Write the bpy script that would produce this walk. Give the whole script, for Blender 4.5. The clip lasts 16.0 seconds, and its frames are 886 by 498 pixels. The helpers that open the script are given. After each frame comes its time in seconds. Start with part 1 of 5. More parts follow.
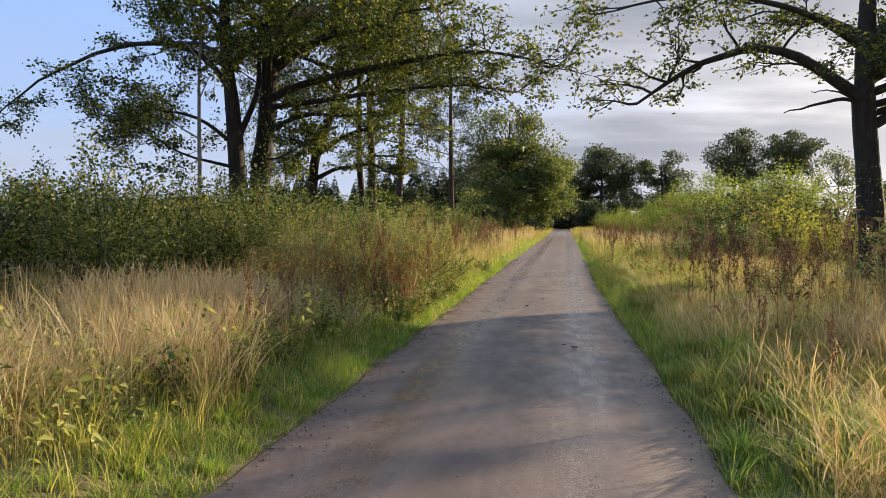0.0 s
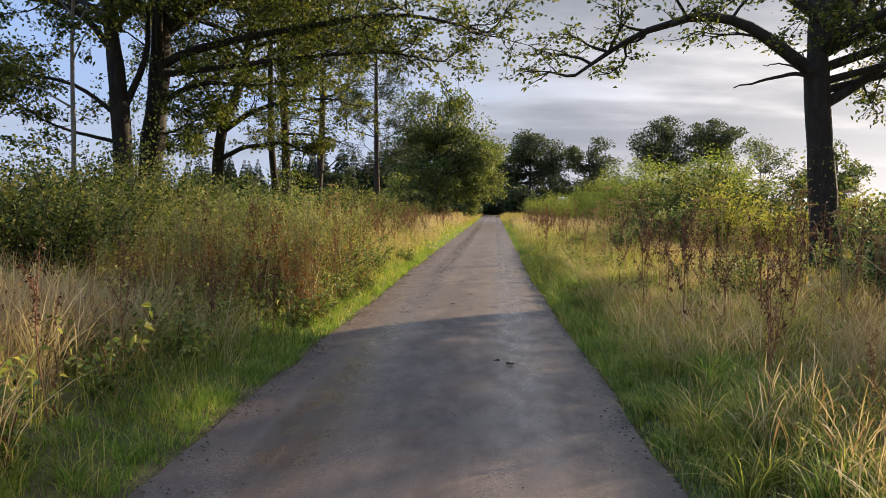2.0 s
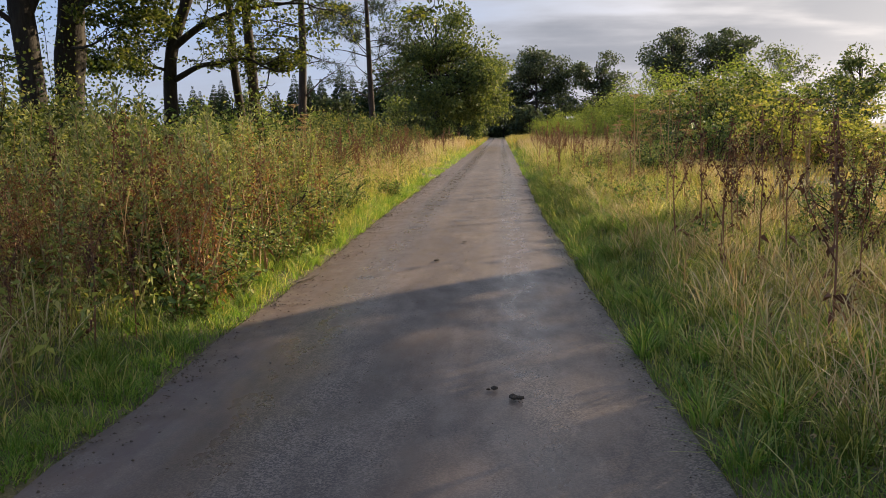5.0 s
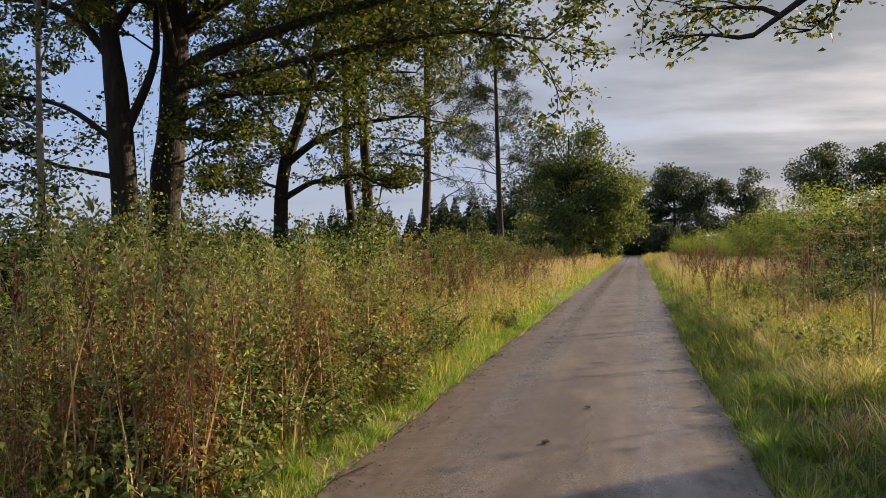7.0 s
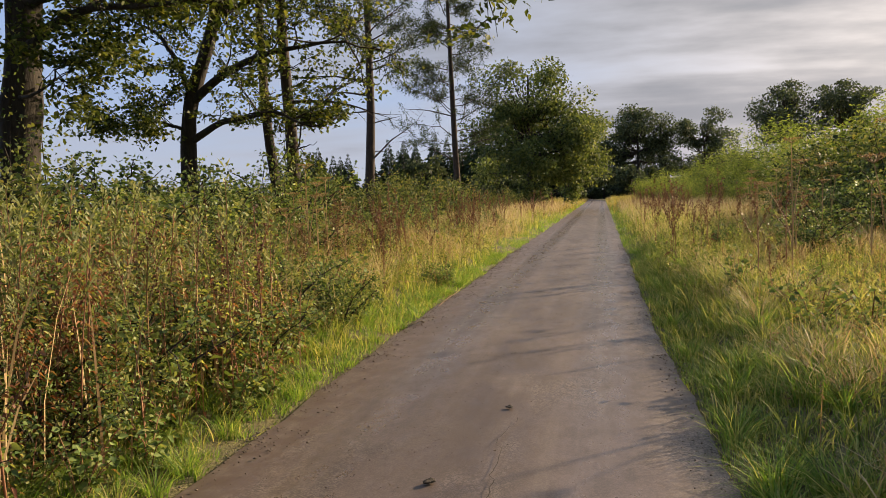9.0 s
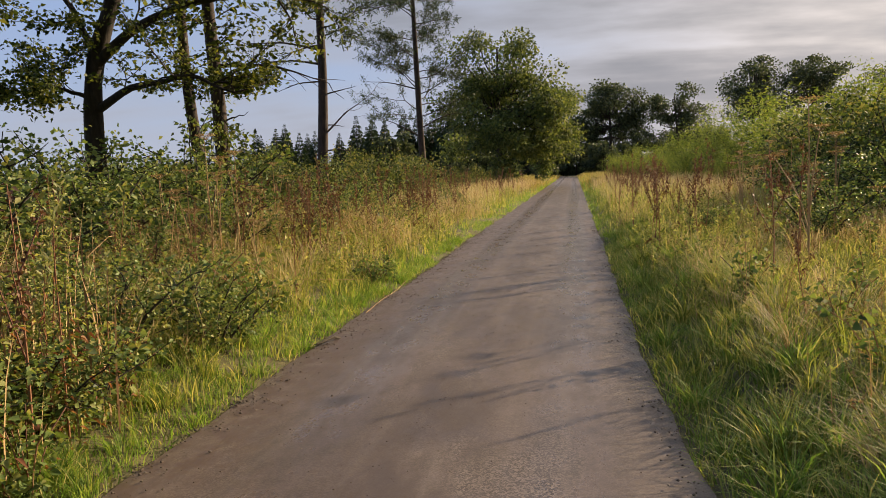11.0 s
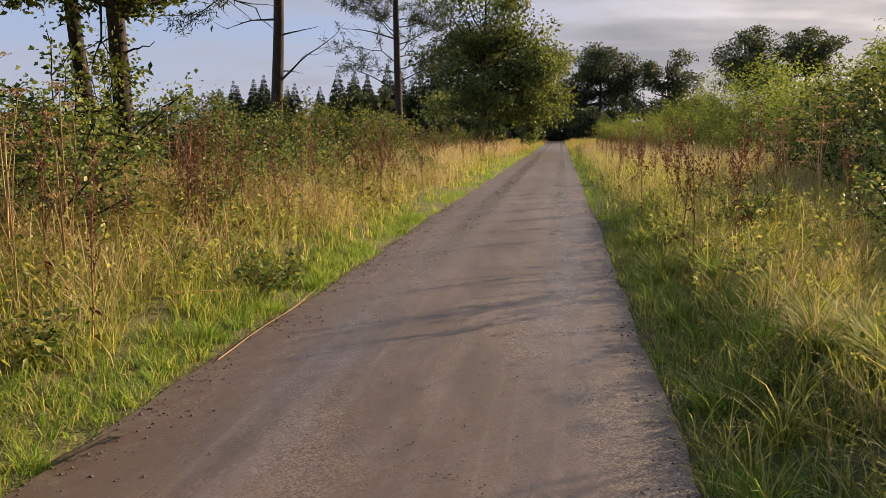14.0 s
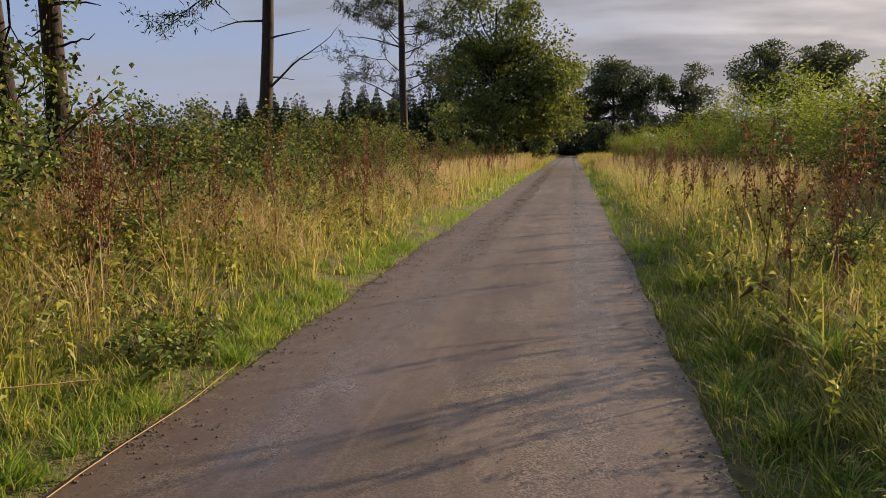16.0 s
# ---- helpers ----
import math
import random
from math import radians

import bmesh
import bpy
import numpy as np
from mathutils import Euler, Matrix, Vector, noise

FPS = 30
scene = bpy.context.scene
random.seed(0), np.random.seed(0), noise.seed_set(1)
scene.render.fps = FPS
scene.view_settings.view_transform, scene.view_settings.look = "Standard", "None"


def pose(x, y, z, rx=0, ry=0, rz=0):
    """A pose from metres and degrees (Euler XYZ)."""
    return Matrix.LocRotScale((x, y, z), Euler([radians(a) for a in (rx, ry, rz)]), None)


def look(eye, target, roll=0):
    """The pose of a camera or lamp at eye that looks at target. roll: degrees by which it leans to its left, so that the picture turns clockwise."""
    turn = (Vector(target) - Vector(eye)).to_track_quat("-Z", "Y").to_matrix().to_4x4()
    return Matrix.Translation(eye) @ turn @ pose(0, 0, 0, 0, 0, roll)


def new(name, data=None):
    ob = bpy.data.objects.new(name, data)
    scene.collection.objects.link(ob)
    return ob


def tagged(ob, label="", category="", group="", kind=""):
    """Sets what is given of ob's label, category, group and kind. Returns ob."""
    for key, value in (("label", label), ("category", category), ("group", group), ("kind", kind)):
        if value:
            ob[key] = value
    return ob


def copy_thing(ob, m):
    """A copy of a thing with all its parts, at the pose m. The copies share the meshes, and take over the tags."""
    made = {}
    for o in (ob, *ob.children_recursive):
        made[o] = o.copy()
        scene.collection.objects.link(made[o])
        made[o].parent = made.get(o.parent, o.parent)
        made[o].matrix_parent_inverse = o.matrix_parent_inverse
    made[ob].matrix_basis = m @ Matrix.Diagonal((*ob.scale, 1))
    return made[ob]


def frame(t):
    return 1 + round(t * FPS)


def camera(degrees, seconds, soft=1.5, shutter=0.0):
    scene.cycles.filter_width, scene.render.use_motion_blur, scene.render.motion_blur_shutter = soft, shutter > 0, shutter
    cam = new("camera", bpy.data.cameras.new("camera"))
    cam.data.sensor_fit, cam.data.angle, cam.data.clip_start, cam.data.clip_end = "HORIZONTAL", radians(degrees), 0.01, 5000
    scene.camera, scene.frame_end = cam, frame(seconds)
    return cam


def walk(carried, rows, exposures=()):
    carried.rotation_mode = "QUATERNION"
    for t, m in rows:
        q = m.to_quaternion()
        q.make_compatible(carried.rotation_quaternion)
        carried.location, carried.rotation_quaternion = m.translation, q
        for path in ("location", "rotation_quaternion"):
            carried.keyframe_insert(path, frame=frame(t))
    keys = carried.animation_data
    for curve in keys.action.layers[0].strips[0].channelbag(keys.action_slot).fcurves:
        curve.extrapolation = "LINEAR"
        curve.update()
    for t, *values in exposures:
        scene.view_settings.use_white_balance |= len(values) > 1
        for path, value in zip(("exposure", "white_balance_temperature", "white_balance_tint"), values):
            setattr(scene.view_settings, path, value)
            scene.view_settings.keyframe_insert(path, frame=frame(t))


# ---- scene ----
cam = camera(59.1, 16.0, soft=0.6)
PATH = [
    (0, (-0.016, 0.057, 1.59), (-0.326, 2.032, 1.516), 0.7),
    (0.5, (-0.056, 0.533, 1.575), (-0.348, 2.51, 1.486), -0.9),
    (1, (-0.058, 1.066, 1.554), (-0.273, 3.052, 1.469), 1.9),
    (1.5, (-0.039, 1.661, 1.579), (-0.171, 3.655, 1.496), 0.7),
    (2, (-0.068, 2.229, 1.561), (-0.198, 4.222, 1.453), 0.9),
    (2.5, (-0.077, 2.816, 1.558), (-0.202, 4.808, 1.426), 0.2),
    (3, (-0.062, 3.405, 1.542), (-0.202, 5.395, 1.401), -0.3),
    (3.5, (-0.023, 3.962, 1.551), (-0.149, 5.95, 1.382), -0.7),
    (3.7, (0.01, 4.224, 1.542), (-0.116, 6.212, 1.354), -1.0),
    (5.8, (0.045, 6.705, 1.463), (-0.158, 8.669, 1.14), -0.7),
    (6, (0.038, 6.965, 1.485), (-0.245, 8.931, 1.249), -1.1),
    (6.5, (-0.006, 7.535, 1.563), (-0.402, 9.495, 1.527), -0.4),
    (7, (0.035, 8.163, 1.582), (-0.447, 10.104, 1.585), -0.8),
    (7.5, (0.051, 8.771, 1.562), (-0.449, 10.707, 1.557), -0.3),
    (8, (0.124, 9.376, 1.551), (-0.364, 11.315, 1.511), -1.3),
    (8.5, (0.141, 10.013, 1.534), (-0.297, 11.964, 1.464), -0.9),
    (9, (0.218, 10.561, 1.507), (-0.184, 12.516, 1.375), -2.2),
    (9.2, (0.256, 10.783, 1.536), (-0.146, 12.735, 1.377), -2.4),
    (11.3, (0.254, 13.221, 1.461), (-0.071, 15.185, 1.269), -2.5),
    (11.5, (0.231, 13.461, 1.446), (-0.086, 15.427, 1.258), -2.5),
    (12, (0.224, 14.041, 1.437), (-0.06, 16.012, 1.248), -2.3),
    (12.5, (0.219, 14.621, 1.427), (-0.058, 16.589, 1.206), -2.1),
    (13, (0.191, 15.181, 1.452), (-0.08, 17.148, 1.215), -0.9),
    (13.5, (0.182, 15.779, 1.451), (-0.105, 17.74, 1.178), -1.0),
    (14, (0.147, 16.371, 1.459), (-0.146, 18.328, 1.167), -0.1),
    (14.5, (0.146, 16.98, 1.427), (-0.166, 18.934, 1.137), -1.0),
    (15, (0.094, 17.535, 1.408), (-0.225, 19.489, 1.122), -1.2),
    (15.5, (0.082, 18.138, 1.407), (-0.234, 20.095, 1.141), -0.9),
    (16, (0.016, 18.673, 1.414), (-0.305, 20.63, 1.157), 0.1),
]
walk(cam, [(t, look(eye, target, roll)) for t, eye, target, roll in PATH], [(0, 1.32, 6250, 10), (0.5, 1.15, 6250, 10), (1, 1.25, 6250, 10), (3.5, 1.12, 6250, 10), (6, 1.1, 6450, 10), (7, 0.98, 6500, 10), (9, 1.05, 6700, 11), (11.5, 0.92, 6750, 12), (12.5, 1.0, 6750, 13), (14.5, 0.98, 6750, 14), (16, 0.72, 6700, 14)])

SUN_AZ, SUN_EL = 46.0, 20.5      # degrees to the right of the road's run, and above the horizon

# ---- world and light ----
world = bpy.data.worlds.new("sky")
scene.world = world
world.use_nodes = True
wt = world.node_tree
wt.nodes.clear()


def wnode(kind, operation="", smooth=False):
    n = wt.nodes.new(kind)
    if operation:
        n.operation = operation
    if smooth:
        n.interpolation_type = "SMOOTHSTEP"
    return n


def wmath(op, a, b=None, c=None, clamp=False):
    n = wnode("ShaderNodeMath", op)
    n.use_clamp = clamp
    for i, v in enumerate((a, b, c)):
        if v is None:
            continue
        if isinstance(v, (int, float)):
            n.inputs[i].default_value = v
        else:
            wt.links.new(v, n.inputs[i])
    return n.outputs[0]


def wmix(fac, a, b):
    n = wnode("ShaderNodeMix")
    n.data_type = "RGBA"
    for sock, v in ((n.inputs[0], fac), (n.inputs[6], a), (n.inputs[7], b)):
        if isinstance(v, (int, float)):
            sock.default_value = v
        elif isinstance(v, tuple):
            sock.default_value = (*v, 1)
        else:
            wt.links.new(v, sock)
    return n.outputs[2]


sky = wnode("ShaderNodeTexSky")
sky.sky_type, sky.sun_disc, sky.sun_elevation, sky.sun_rotation = "NISHITA", False, radians(SUN_EL), radians(SUN_AZ)
sky.dust_density = 1.5
sky_gain = wnode("ShaderNodeVectorMath", operation="SCALE")
wt.links.new(sky.outputs[0], sky_gain.inputs[0])
sky_gain.inputs["Scale"].default_value = 0.11
tc = wnode("ShaderNodeTexCoord")
sep = wnode("ShaderNodeSeparateXYZ")
wt.links.new(tc.outputs["Generated"], sep.inputs[0])
zz = wmath("MAXIMUM", sep.outputs[2], 0.0)
den = wmath("ADD", zz, 0.16)
comb = wnode("ShaderNodeCombineXYZ")
wt.links.new(wmath("DIVIDE", sep.outputs[0], den), comb.inputs[0])
wt.links.new(wmath("MULTIPLY", wmath("DIVIDE", sep.outputs[1], den), 1.7), comb.inputs[1])
cloud = wnode("ShaderNodeTexNoise")
wt.links.new(comb.outputs[0], cloud.inputs["Vector"])
cloud.inputs["Scale"].default_value, cloud.inputs["Detail"].default_value, cloud.inputs["Roughness"].default_value = 0.42, 4.0, 0.42
cloud.inputs["Distortion"].default_value = 0.4
fine = wnode("ShaderNodeTexNoise")
wt.links.new(comb.outputs[0], fine.inputs["Vector"])
fine.inputs["Scale"].default_value, fine.inputs["Detail"].default_value = 2.3, 5.0
# cover: clear to the far left, closing overhead and to the right
side = wmath("MULTIPLY_ADD", sep.outputs[0], 0.42, 0.17)
cover = wmath("ADD", wmath("ADD", cloud.outputs[0], wmath("MULTIPLY", fine.outputs[0], 0.2)), side)
ramp = wnode("ShaderNodeMapRange", smooth=True)
wt.links.new(cover, ramp.inputs[0])
ramp.inputs[1].default_value, ramp.inputs[2].default_value = 0.50, 0.84
cover_f = ramp.outputs[0]
thick = wnode("ShaderNodeMapRange", smooth=True)
wt.links.new(cover, thick.inputs[0])
thick.inputs[1].default_value, thick.inputs[2].default_value = 0.64, 0.90
# the sun's side glows through thin cloud
sx, sy = math.sin(radians(SUN_AZ)), math.cos(radians(SUN_AZ))
dot = wnode("ShaderNodeVectorMath", operation="DOT_PRODUCT")
wt.links.new(tc.outputs["Generated"], dot.inputs[0])
dot.inputs[1].default_value = (sx * math.cos(radians(SUN_EL)), sy * math.cos(radians(SUN_EL)), math.sin(radians(SUN_EL)))
glow = wmath("POWER", wmath("MAXIMUM", dot.outputs["Value"], 0.0), 7.5)
low = wmath("POWER", wmath("SUBTRACT", 1.0, wmath("MINIMUM", zz, 1.0)), 9.0)
clear = wmix(low, (0.27, 0.40, 0.70), (0.47, 0.55, 0.71))
clear = wmix(0.2, clear, sky_gain.outputs[0])
thin = wmix(glow, (0.40, 0.425, 0.49), (3.2, 2.75, 2.35))
dense = wmix(glow, (0.18, 0.205, 0.25), (0.5, 0.49, 0.5))
clouds = wmix(thick.outputs[0], thin, dense)
heaven = wmix(cover_f, clear, clouds)
haze = wmix(wmath("MULTIPLY", low, 0.45), heaven, wmix(glow, (0.45, 0.465, 0.56), (3.6, 3.05, 2.5)))
# added gain: the unseen sky brightens towards the zenith to fill the shade
lift = wnode("ShaderNodeVectorMath", "SCALE")
wt.links.new(haze, lift.inputs[0])
wt.links.new(wmath("MULTIPLY_ADD", wmath("MULTIPLY", zz, zz), 0.9, 1.0), lift.inputs["Scale"])
bg = wnode("ShaderNodeBackground")
wt.links.new(lift.outputs[0], bg.inputs[0])
bg.inputs[1].default_value = 0.56
wo = wnode("ShaderNodeOutputWorld")
wt.links.new(bg.outputs[0], wo.inputs[0])

sun_data = bpy.data.lights.new("sun", "SUN")
sun_data.energy, sun_data.angle, sun_data.color = 5.0, radians(0.8), (1.0, 0.78, 0.51)
sun = new("sun", sun_data)
sun.matrix_world = look((sx * 60, sy * 60, 60 * math.tan(radians(SUN_EL))), (0, 0, 0))

# ---- materials ----


def material(name):
    m = bpy.data.materials.new(name)
    m.use_nodes = True
    return m, m.node_tree, m.node_tree.nodes["Principled BSDF"]


def ramp_node(nt, colours, stops=None):
    r = nt.nodes.new("ShaderNodeValToRGB")
    e = r.color_ramp.elements
    n = len(colours)
    for i, c in enumerate(colours):
        p = stops[i] if stops else i / (n - 1)
        el = e[i] if i < 2 else e.new(p)
        el.position, el.color = p, (*c, 1)
    return r


def plant_material(name, colours, through_light=0.45, rough=0.6, wash=0.12, scale=1.2, tint=(1.35, 1.25, 0.65)):
    """Thin growing matter: each leaf or blade has its own colour, light comes through it, and patches differ."""
    m, nt, p = material(name)
    geo = nt.nodes.new("ShaderNodeNewGeometry")
    r = ramp_node(nt, colours)
    n = nt.nodes.new("ShaderNodeTexNoise")
    n.inputs["Scale"].default_value, n.inputs["Detail"].default_value = scale, 3
    tcn = nt.nodes.new("ShaderNodeTexCoord")
    nt.links.new(tcn.outputs["Object"], n.inputs["Vector"])
    ma = nt.nodes.new("ShaderNodeMath")
    ma.operation = "MULTIPLY_ADD"
    nt.links.new(n.outputs[0], ma.inputs[0])
    ma.inputs[1].default_value, ma.inputs[2].default_value = wash * 6, -wash * 3
    ad = nt.nodes.new("ShaderNodeMath")
    ad.operation, ad.use_clamp = "ADD", True
    nt.links.new(geo.outputs["Random Per Island"], ad.inputs[0])
    nt.links.new(ma.outputs[0], ad.inputs[1])
    nt.links.new(ad.outputs[0], r.inputs[0])
    nt.links.new(r.outputs[0], p.inputs["Base Color"])
    p.inputs["Roughness"].default_value = rough
    p.inputs["Specular IOR Level"].default_value = 0.22
    if through_light:
        tr = nt.nodes.new("ShaderNodeBsdfTranslucent")
        gain = nt.nodes.new("ShaderNodeMix")
        gain.data_type, gain.blend_type = "RGBA", "MULTIPLY"
        gain.inputs[0].default_value = 1.0
        nt.links.new(r.outputs[0], gain.inputs[6])
        gain.inputs[7].default_value = (*tint, 1)
        nt.links.new(gain.outputs[2], tr.inputs[0])
        mix = nt.nodes.new("ShaderNodeMixShader")
        mix.inputs[0].default_value = through_light
        nt.links.new(p.outputs[0], mix.inputs[1])
        nt.links.new(tr.outputs[0], mix.inputs[2])
        nt.links.new(mix.outputs[0], nt.nodes["Material Output"].inputs[0])
    return m


def rough_material(name, colours, scale, rough=0.85, bump=0.4, bump_scale=None, stretch=(1, 1, 1), dist=0.02):
    """Bark, soil, stone: noise at two sizes drives colour and relief."""
    m, nt, p = material(name)
    tcn = nt.nodes.new("ShaderNodeTexCoord")
    mp = nt.nodes.new("ShaderNodeMapping")
    mp.inputs["Scale"].default_value = stretch
    nt.links.new(tcn.outputs["Object"], mp.inputs[0])
    a = nt.nodes.new("ShaderNodeTexNoise")
    a.inputs["Scale"].default_value, a.inputs["Detail"].default_value, a.inputs["Roughness"].default_value = scale, 8, 0.65
    b = nt.nodes.new("ShaderNodeTexNoise")
    b.inputs["Scale"].default_value, b.inputs["Detail"].default_value = bump_scale or scale * 6, 4
    for n in (a, b):
        nt.links.new(mp.outputs[0], n.inputs["Vector"])
    r = ramp_node(nt, colours, [0.25 + 0.5 * i / (len(colours) - 1) for i in range(len(colours))])
    s = nt.nodes.new("ShaderNodeMath")
    s.operation = "MULTIPLY_ADD"
    nt.links.new(b.outputs[0], s.inputs[0])
    s.inputs[1].default_value = 0.35
    half = nt.nodes.new("ShaderNodeMath")
    half.operation = "SUBTRACT"
    nt.links.new(a.outputs[0], half.inputs[0])
    half.inputs[1].default_value = 0.175
    nt.links.new(half.outputs[0], s.inputs[2])
    nt.links.new(s.outputs[0], r.inputs[0])
    nt.links.new(r.outputs[0], p.inputs["Base Color"])
    p.inputs["Roughness"].default_value = rough
    bn = nt.nodes.new("ShaderNodeBump")
    bn.inputs["Strength"].default_value, bn.inputs["Distance"].default_value = bump, dist
    nt.links.new(s.outputs[0], bn.inputs["Height"])
    nt.links.new(bn.outputs[0], p.inputs["Normal"])
    return m


M_GRASS = plant_material("green grass", [(0.08, 0.112, 0.026), (0.185, 0.225, 0.054), (0.35, 0.355, 0.10), (0.58, 0.49, 0.235)], 0.5, tint=(1.3, 1.28, 0.65))
M_LUSH = plant_material("short lush grass", [(0.08, 0.145, 0.03), (0.155, 0.255, 0.048), (0.26, 0.355, 0.075), (0.44, 0.41, 0.16)], 0.5, tint=(1.15, 1.25, 0.62))
M_STRAW = plant_material("dry grass", [(0.25, 0.16, 0.08), (0.48, 0.355, 0.19), (0.66, 0.55, 0.34), (0.42, 0.35, 0.15)], 0.35, tint=(1.12, 1.06, 0.85))
M_OLIVE = plant_material("tired grass", [(0.125, 0.125, 0.044), (0.250, 0.237, 0.088), (0.450, 0.350, 0.150), (0.225, 0.250, 0.075)], 0.4)
M_RUST = plant_material("rusty dock seed", [(0.05, 0.026, 0.018), (0.105, 0.05, 0.032), (0.19, 0.095, 0.058), (0.17, 0.115, 0.075)], 0.25)
M_DRYSTEM = plant_material("dry stems", [(0.182, 0.104, 0.052), (0.338, 0.221, 0.104), (0.494, 0.377, 0.208)], 0.0, 0.7)
M_REDSTEM = plant_material("reddish stems", [(0.11, 0.05, 0.034), (0.22, 0.10, 0.056), (0.32, 0.20, 0.105)], 0.0, 0.7)
M_MUG = plant_material("mugwort leaves", [(0.065, 0.098, 0.028), (0.18, 0.225, 0.06), (0.34, 0.365, 0.11), (0.50, 0.47, 0.20)], 0.42)
M_MUGTOP = plant_material("mugwort tops", [(0.12, 0.15, 0.06), (0.22, 0.245, 0.11), (0.34, 0.34, 0.18)], 0.35)
M_RUSSET = plant_material("russet leaves", [(0.10, 0.04, 0.022), (0.24, 0.095, 0.046), (0.35, 0.165, 0.08), (0.22, 0.16, 0.075)], 0.32)
M_BROWNLEAF = plant_material("withered leaves", [(0.10, 0.06, 0.034), (0.24, 0.15, 0.075), (0.37, 0.26, 0.135), (0.25, 0.225, 0.10)], 0.28)
M_BRAMBLE = plant_material("bramble leaves", [(0.036, 0.066, 0.026), (0.105, 0.165, 0.05), (0.20, 0.27, 0.085), (0.33, 0.33, 0.12)], 0.32, 0.5)
M_WEED = plant_material("weed leaves", [(0.045, 0.075, 0.024), (0.11, 0.17, 0.045), (0.20, 0.265, 0.08), (0.33, 0.33, 0.13)], 0.33, 0.68)
M_HEDGE = plant_material("hedge leaves", [(0.022, 0.04, 0.014), (0.065, 0.1, 0.027), (0.14, 0.175, 0.046), (0.26, 0.24, 0.08)], 0.32, 0.62)
M_WILLOW = plant_material("willow leaves", [(0.07, 0.115, 0.028), (0.15, 0.21, 0.048), (0.26, 0.31, 0.08)], 0.5)
M_YELLOW = plant_material("yellowing leaves", [(0.13, 0.16, 0.035), (0.24, 0.26, 0.065), (0.33, 0.32, 0.1)], 0.5)
M_OAK = plant_material("oak leaves", [(0.022, 0.036, 0.01), (0.048, 0.072, 0.017), (0.09, 0.12, 0.026), (0.20, 0.21, 0.046)], 0.42, 0.52)
# distance haze is put into these two leaf colours: lighter, the oak also bluer
M_FARLEAF = plant_material("haze-lightened far leaves", [(0.042, 0.064, 0.026), (0.088, 0.125, 0.044), (0.18, 0.21, 0.07)], 0.42, 0.55, 0.15, 0.15)
M_FAROAK = plant_material("haze-tinted oak leaves", [(0.03, 0.042, 0.024), (0.06, 0.078, 0.04), (0.11, 0.135, 0.06)], 0.36, 0.6, 0.15, 0.15, (1.15, 1.15, 0.85))
M_NEEDLE = plant_material("pine needles", [(0.018, 0.032, 0.013), (0.035, 0.055, 0.02), (0.07, 0.09, 0.032)], 0.25)
M_SPRUCE = plant_material("spruce needles", [(0.015, 0.03, 0.014), (0.03, 0.05, 0.02)], 0.2)
M_BARK = rough_material("oak bark", [(0.012, 0.009, 0.007), (0.028, 0.022, 0.017), (0.055, 0.045, 0.033)], 9, 0.9, 0.8, 30, (1, 1, 0.25), 0.03)
M_PINEBARK = rough_material("pine bark", [(0.014, 0.010, 0.008), (0.034, 0.023, 0.017), (0.075, 0.047, 0.032)], 8, 0.9, 0.8, 26, (1, 1, 0.3), 0.03)
M_PALEBARK = rough_material("pale bark", [(0.10, 0.09, 0.075), (0.20, 0.18, 0.15), (0.30, 0.27, 0.23)], 7, 0.9, 0.4)
M_SOIL = rough_material("verge soil", [(0.035, 0.033, 0.014), (0.085, 0.08, 0.03), (0.15, 0.125, 0.055), (0.15, 0.165, 0.05)], 7.0, 0.95, 1.0, 60, dist=0.05)
M_CLOD = rough_material("dark mud clods", [(0.015, 0.011, 0.008), (0.035, 0.026, 0.018), (0.06, 0.045, 0.03)], 30, 0.9, 0.5)
M_STONE = rough_material("grey grit", [(0.05, 0.038, 0.03), (0.11, 0.085, 0.068), (0.24, 0.20, 0.16)], 20, 0.9, 0.3)


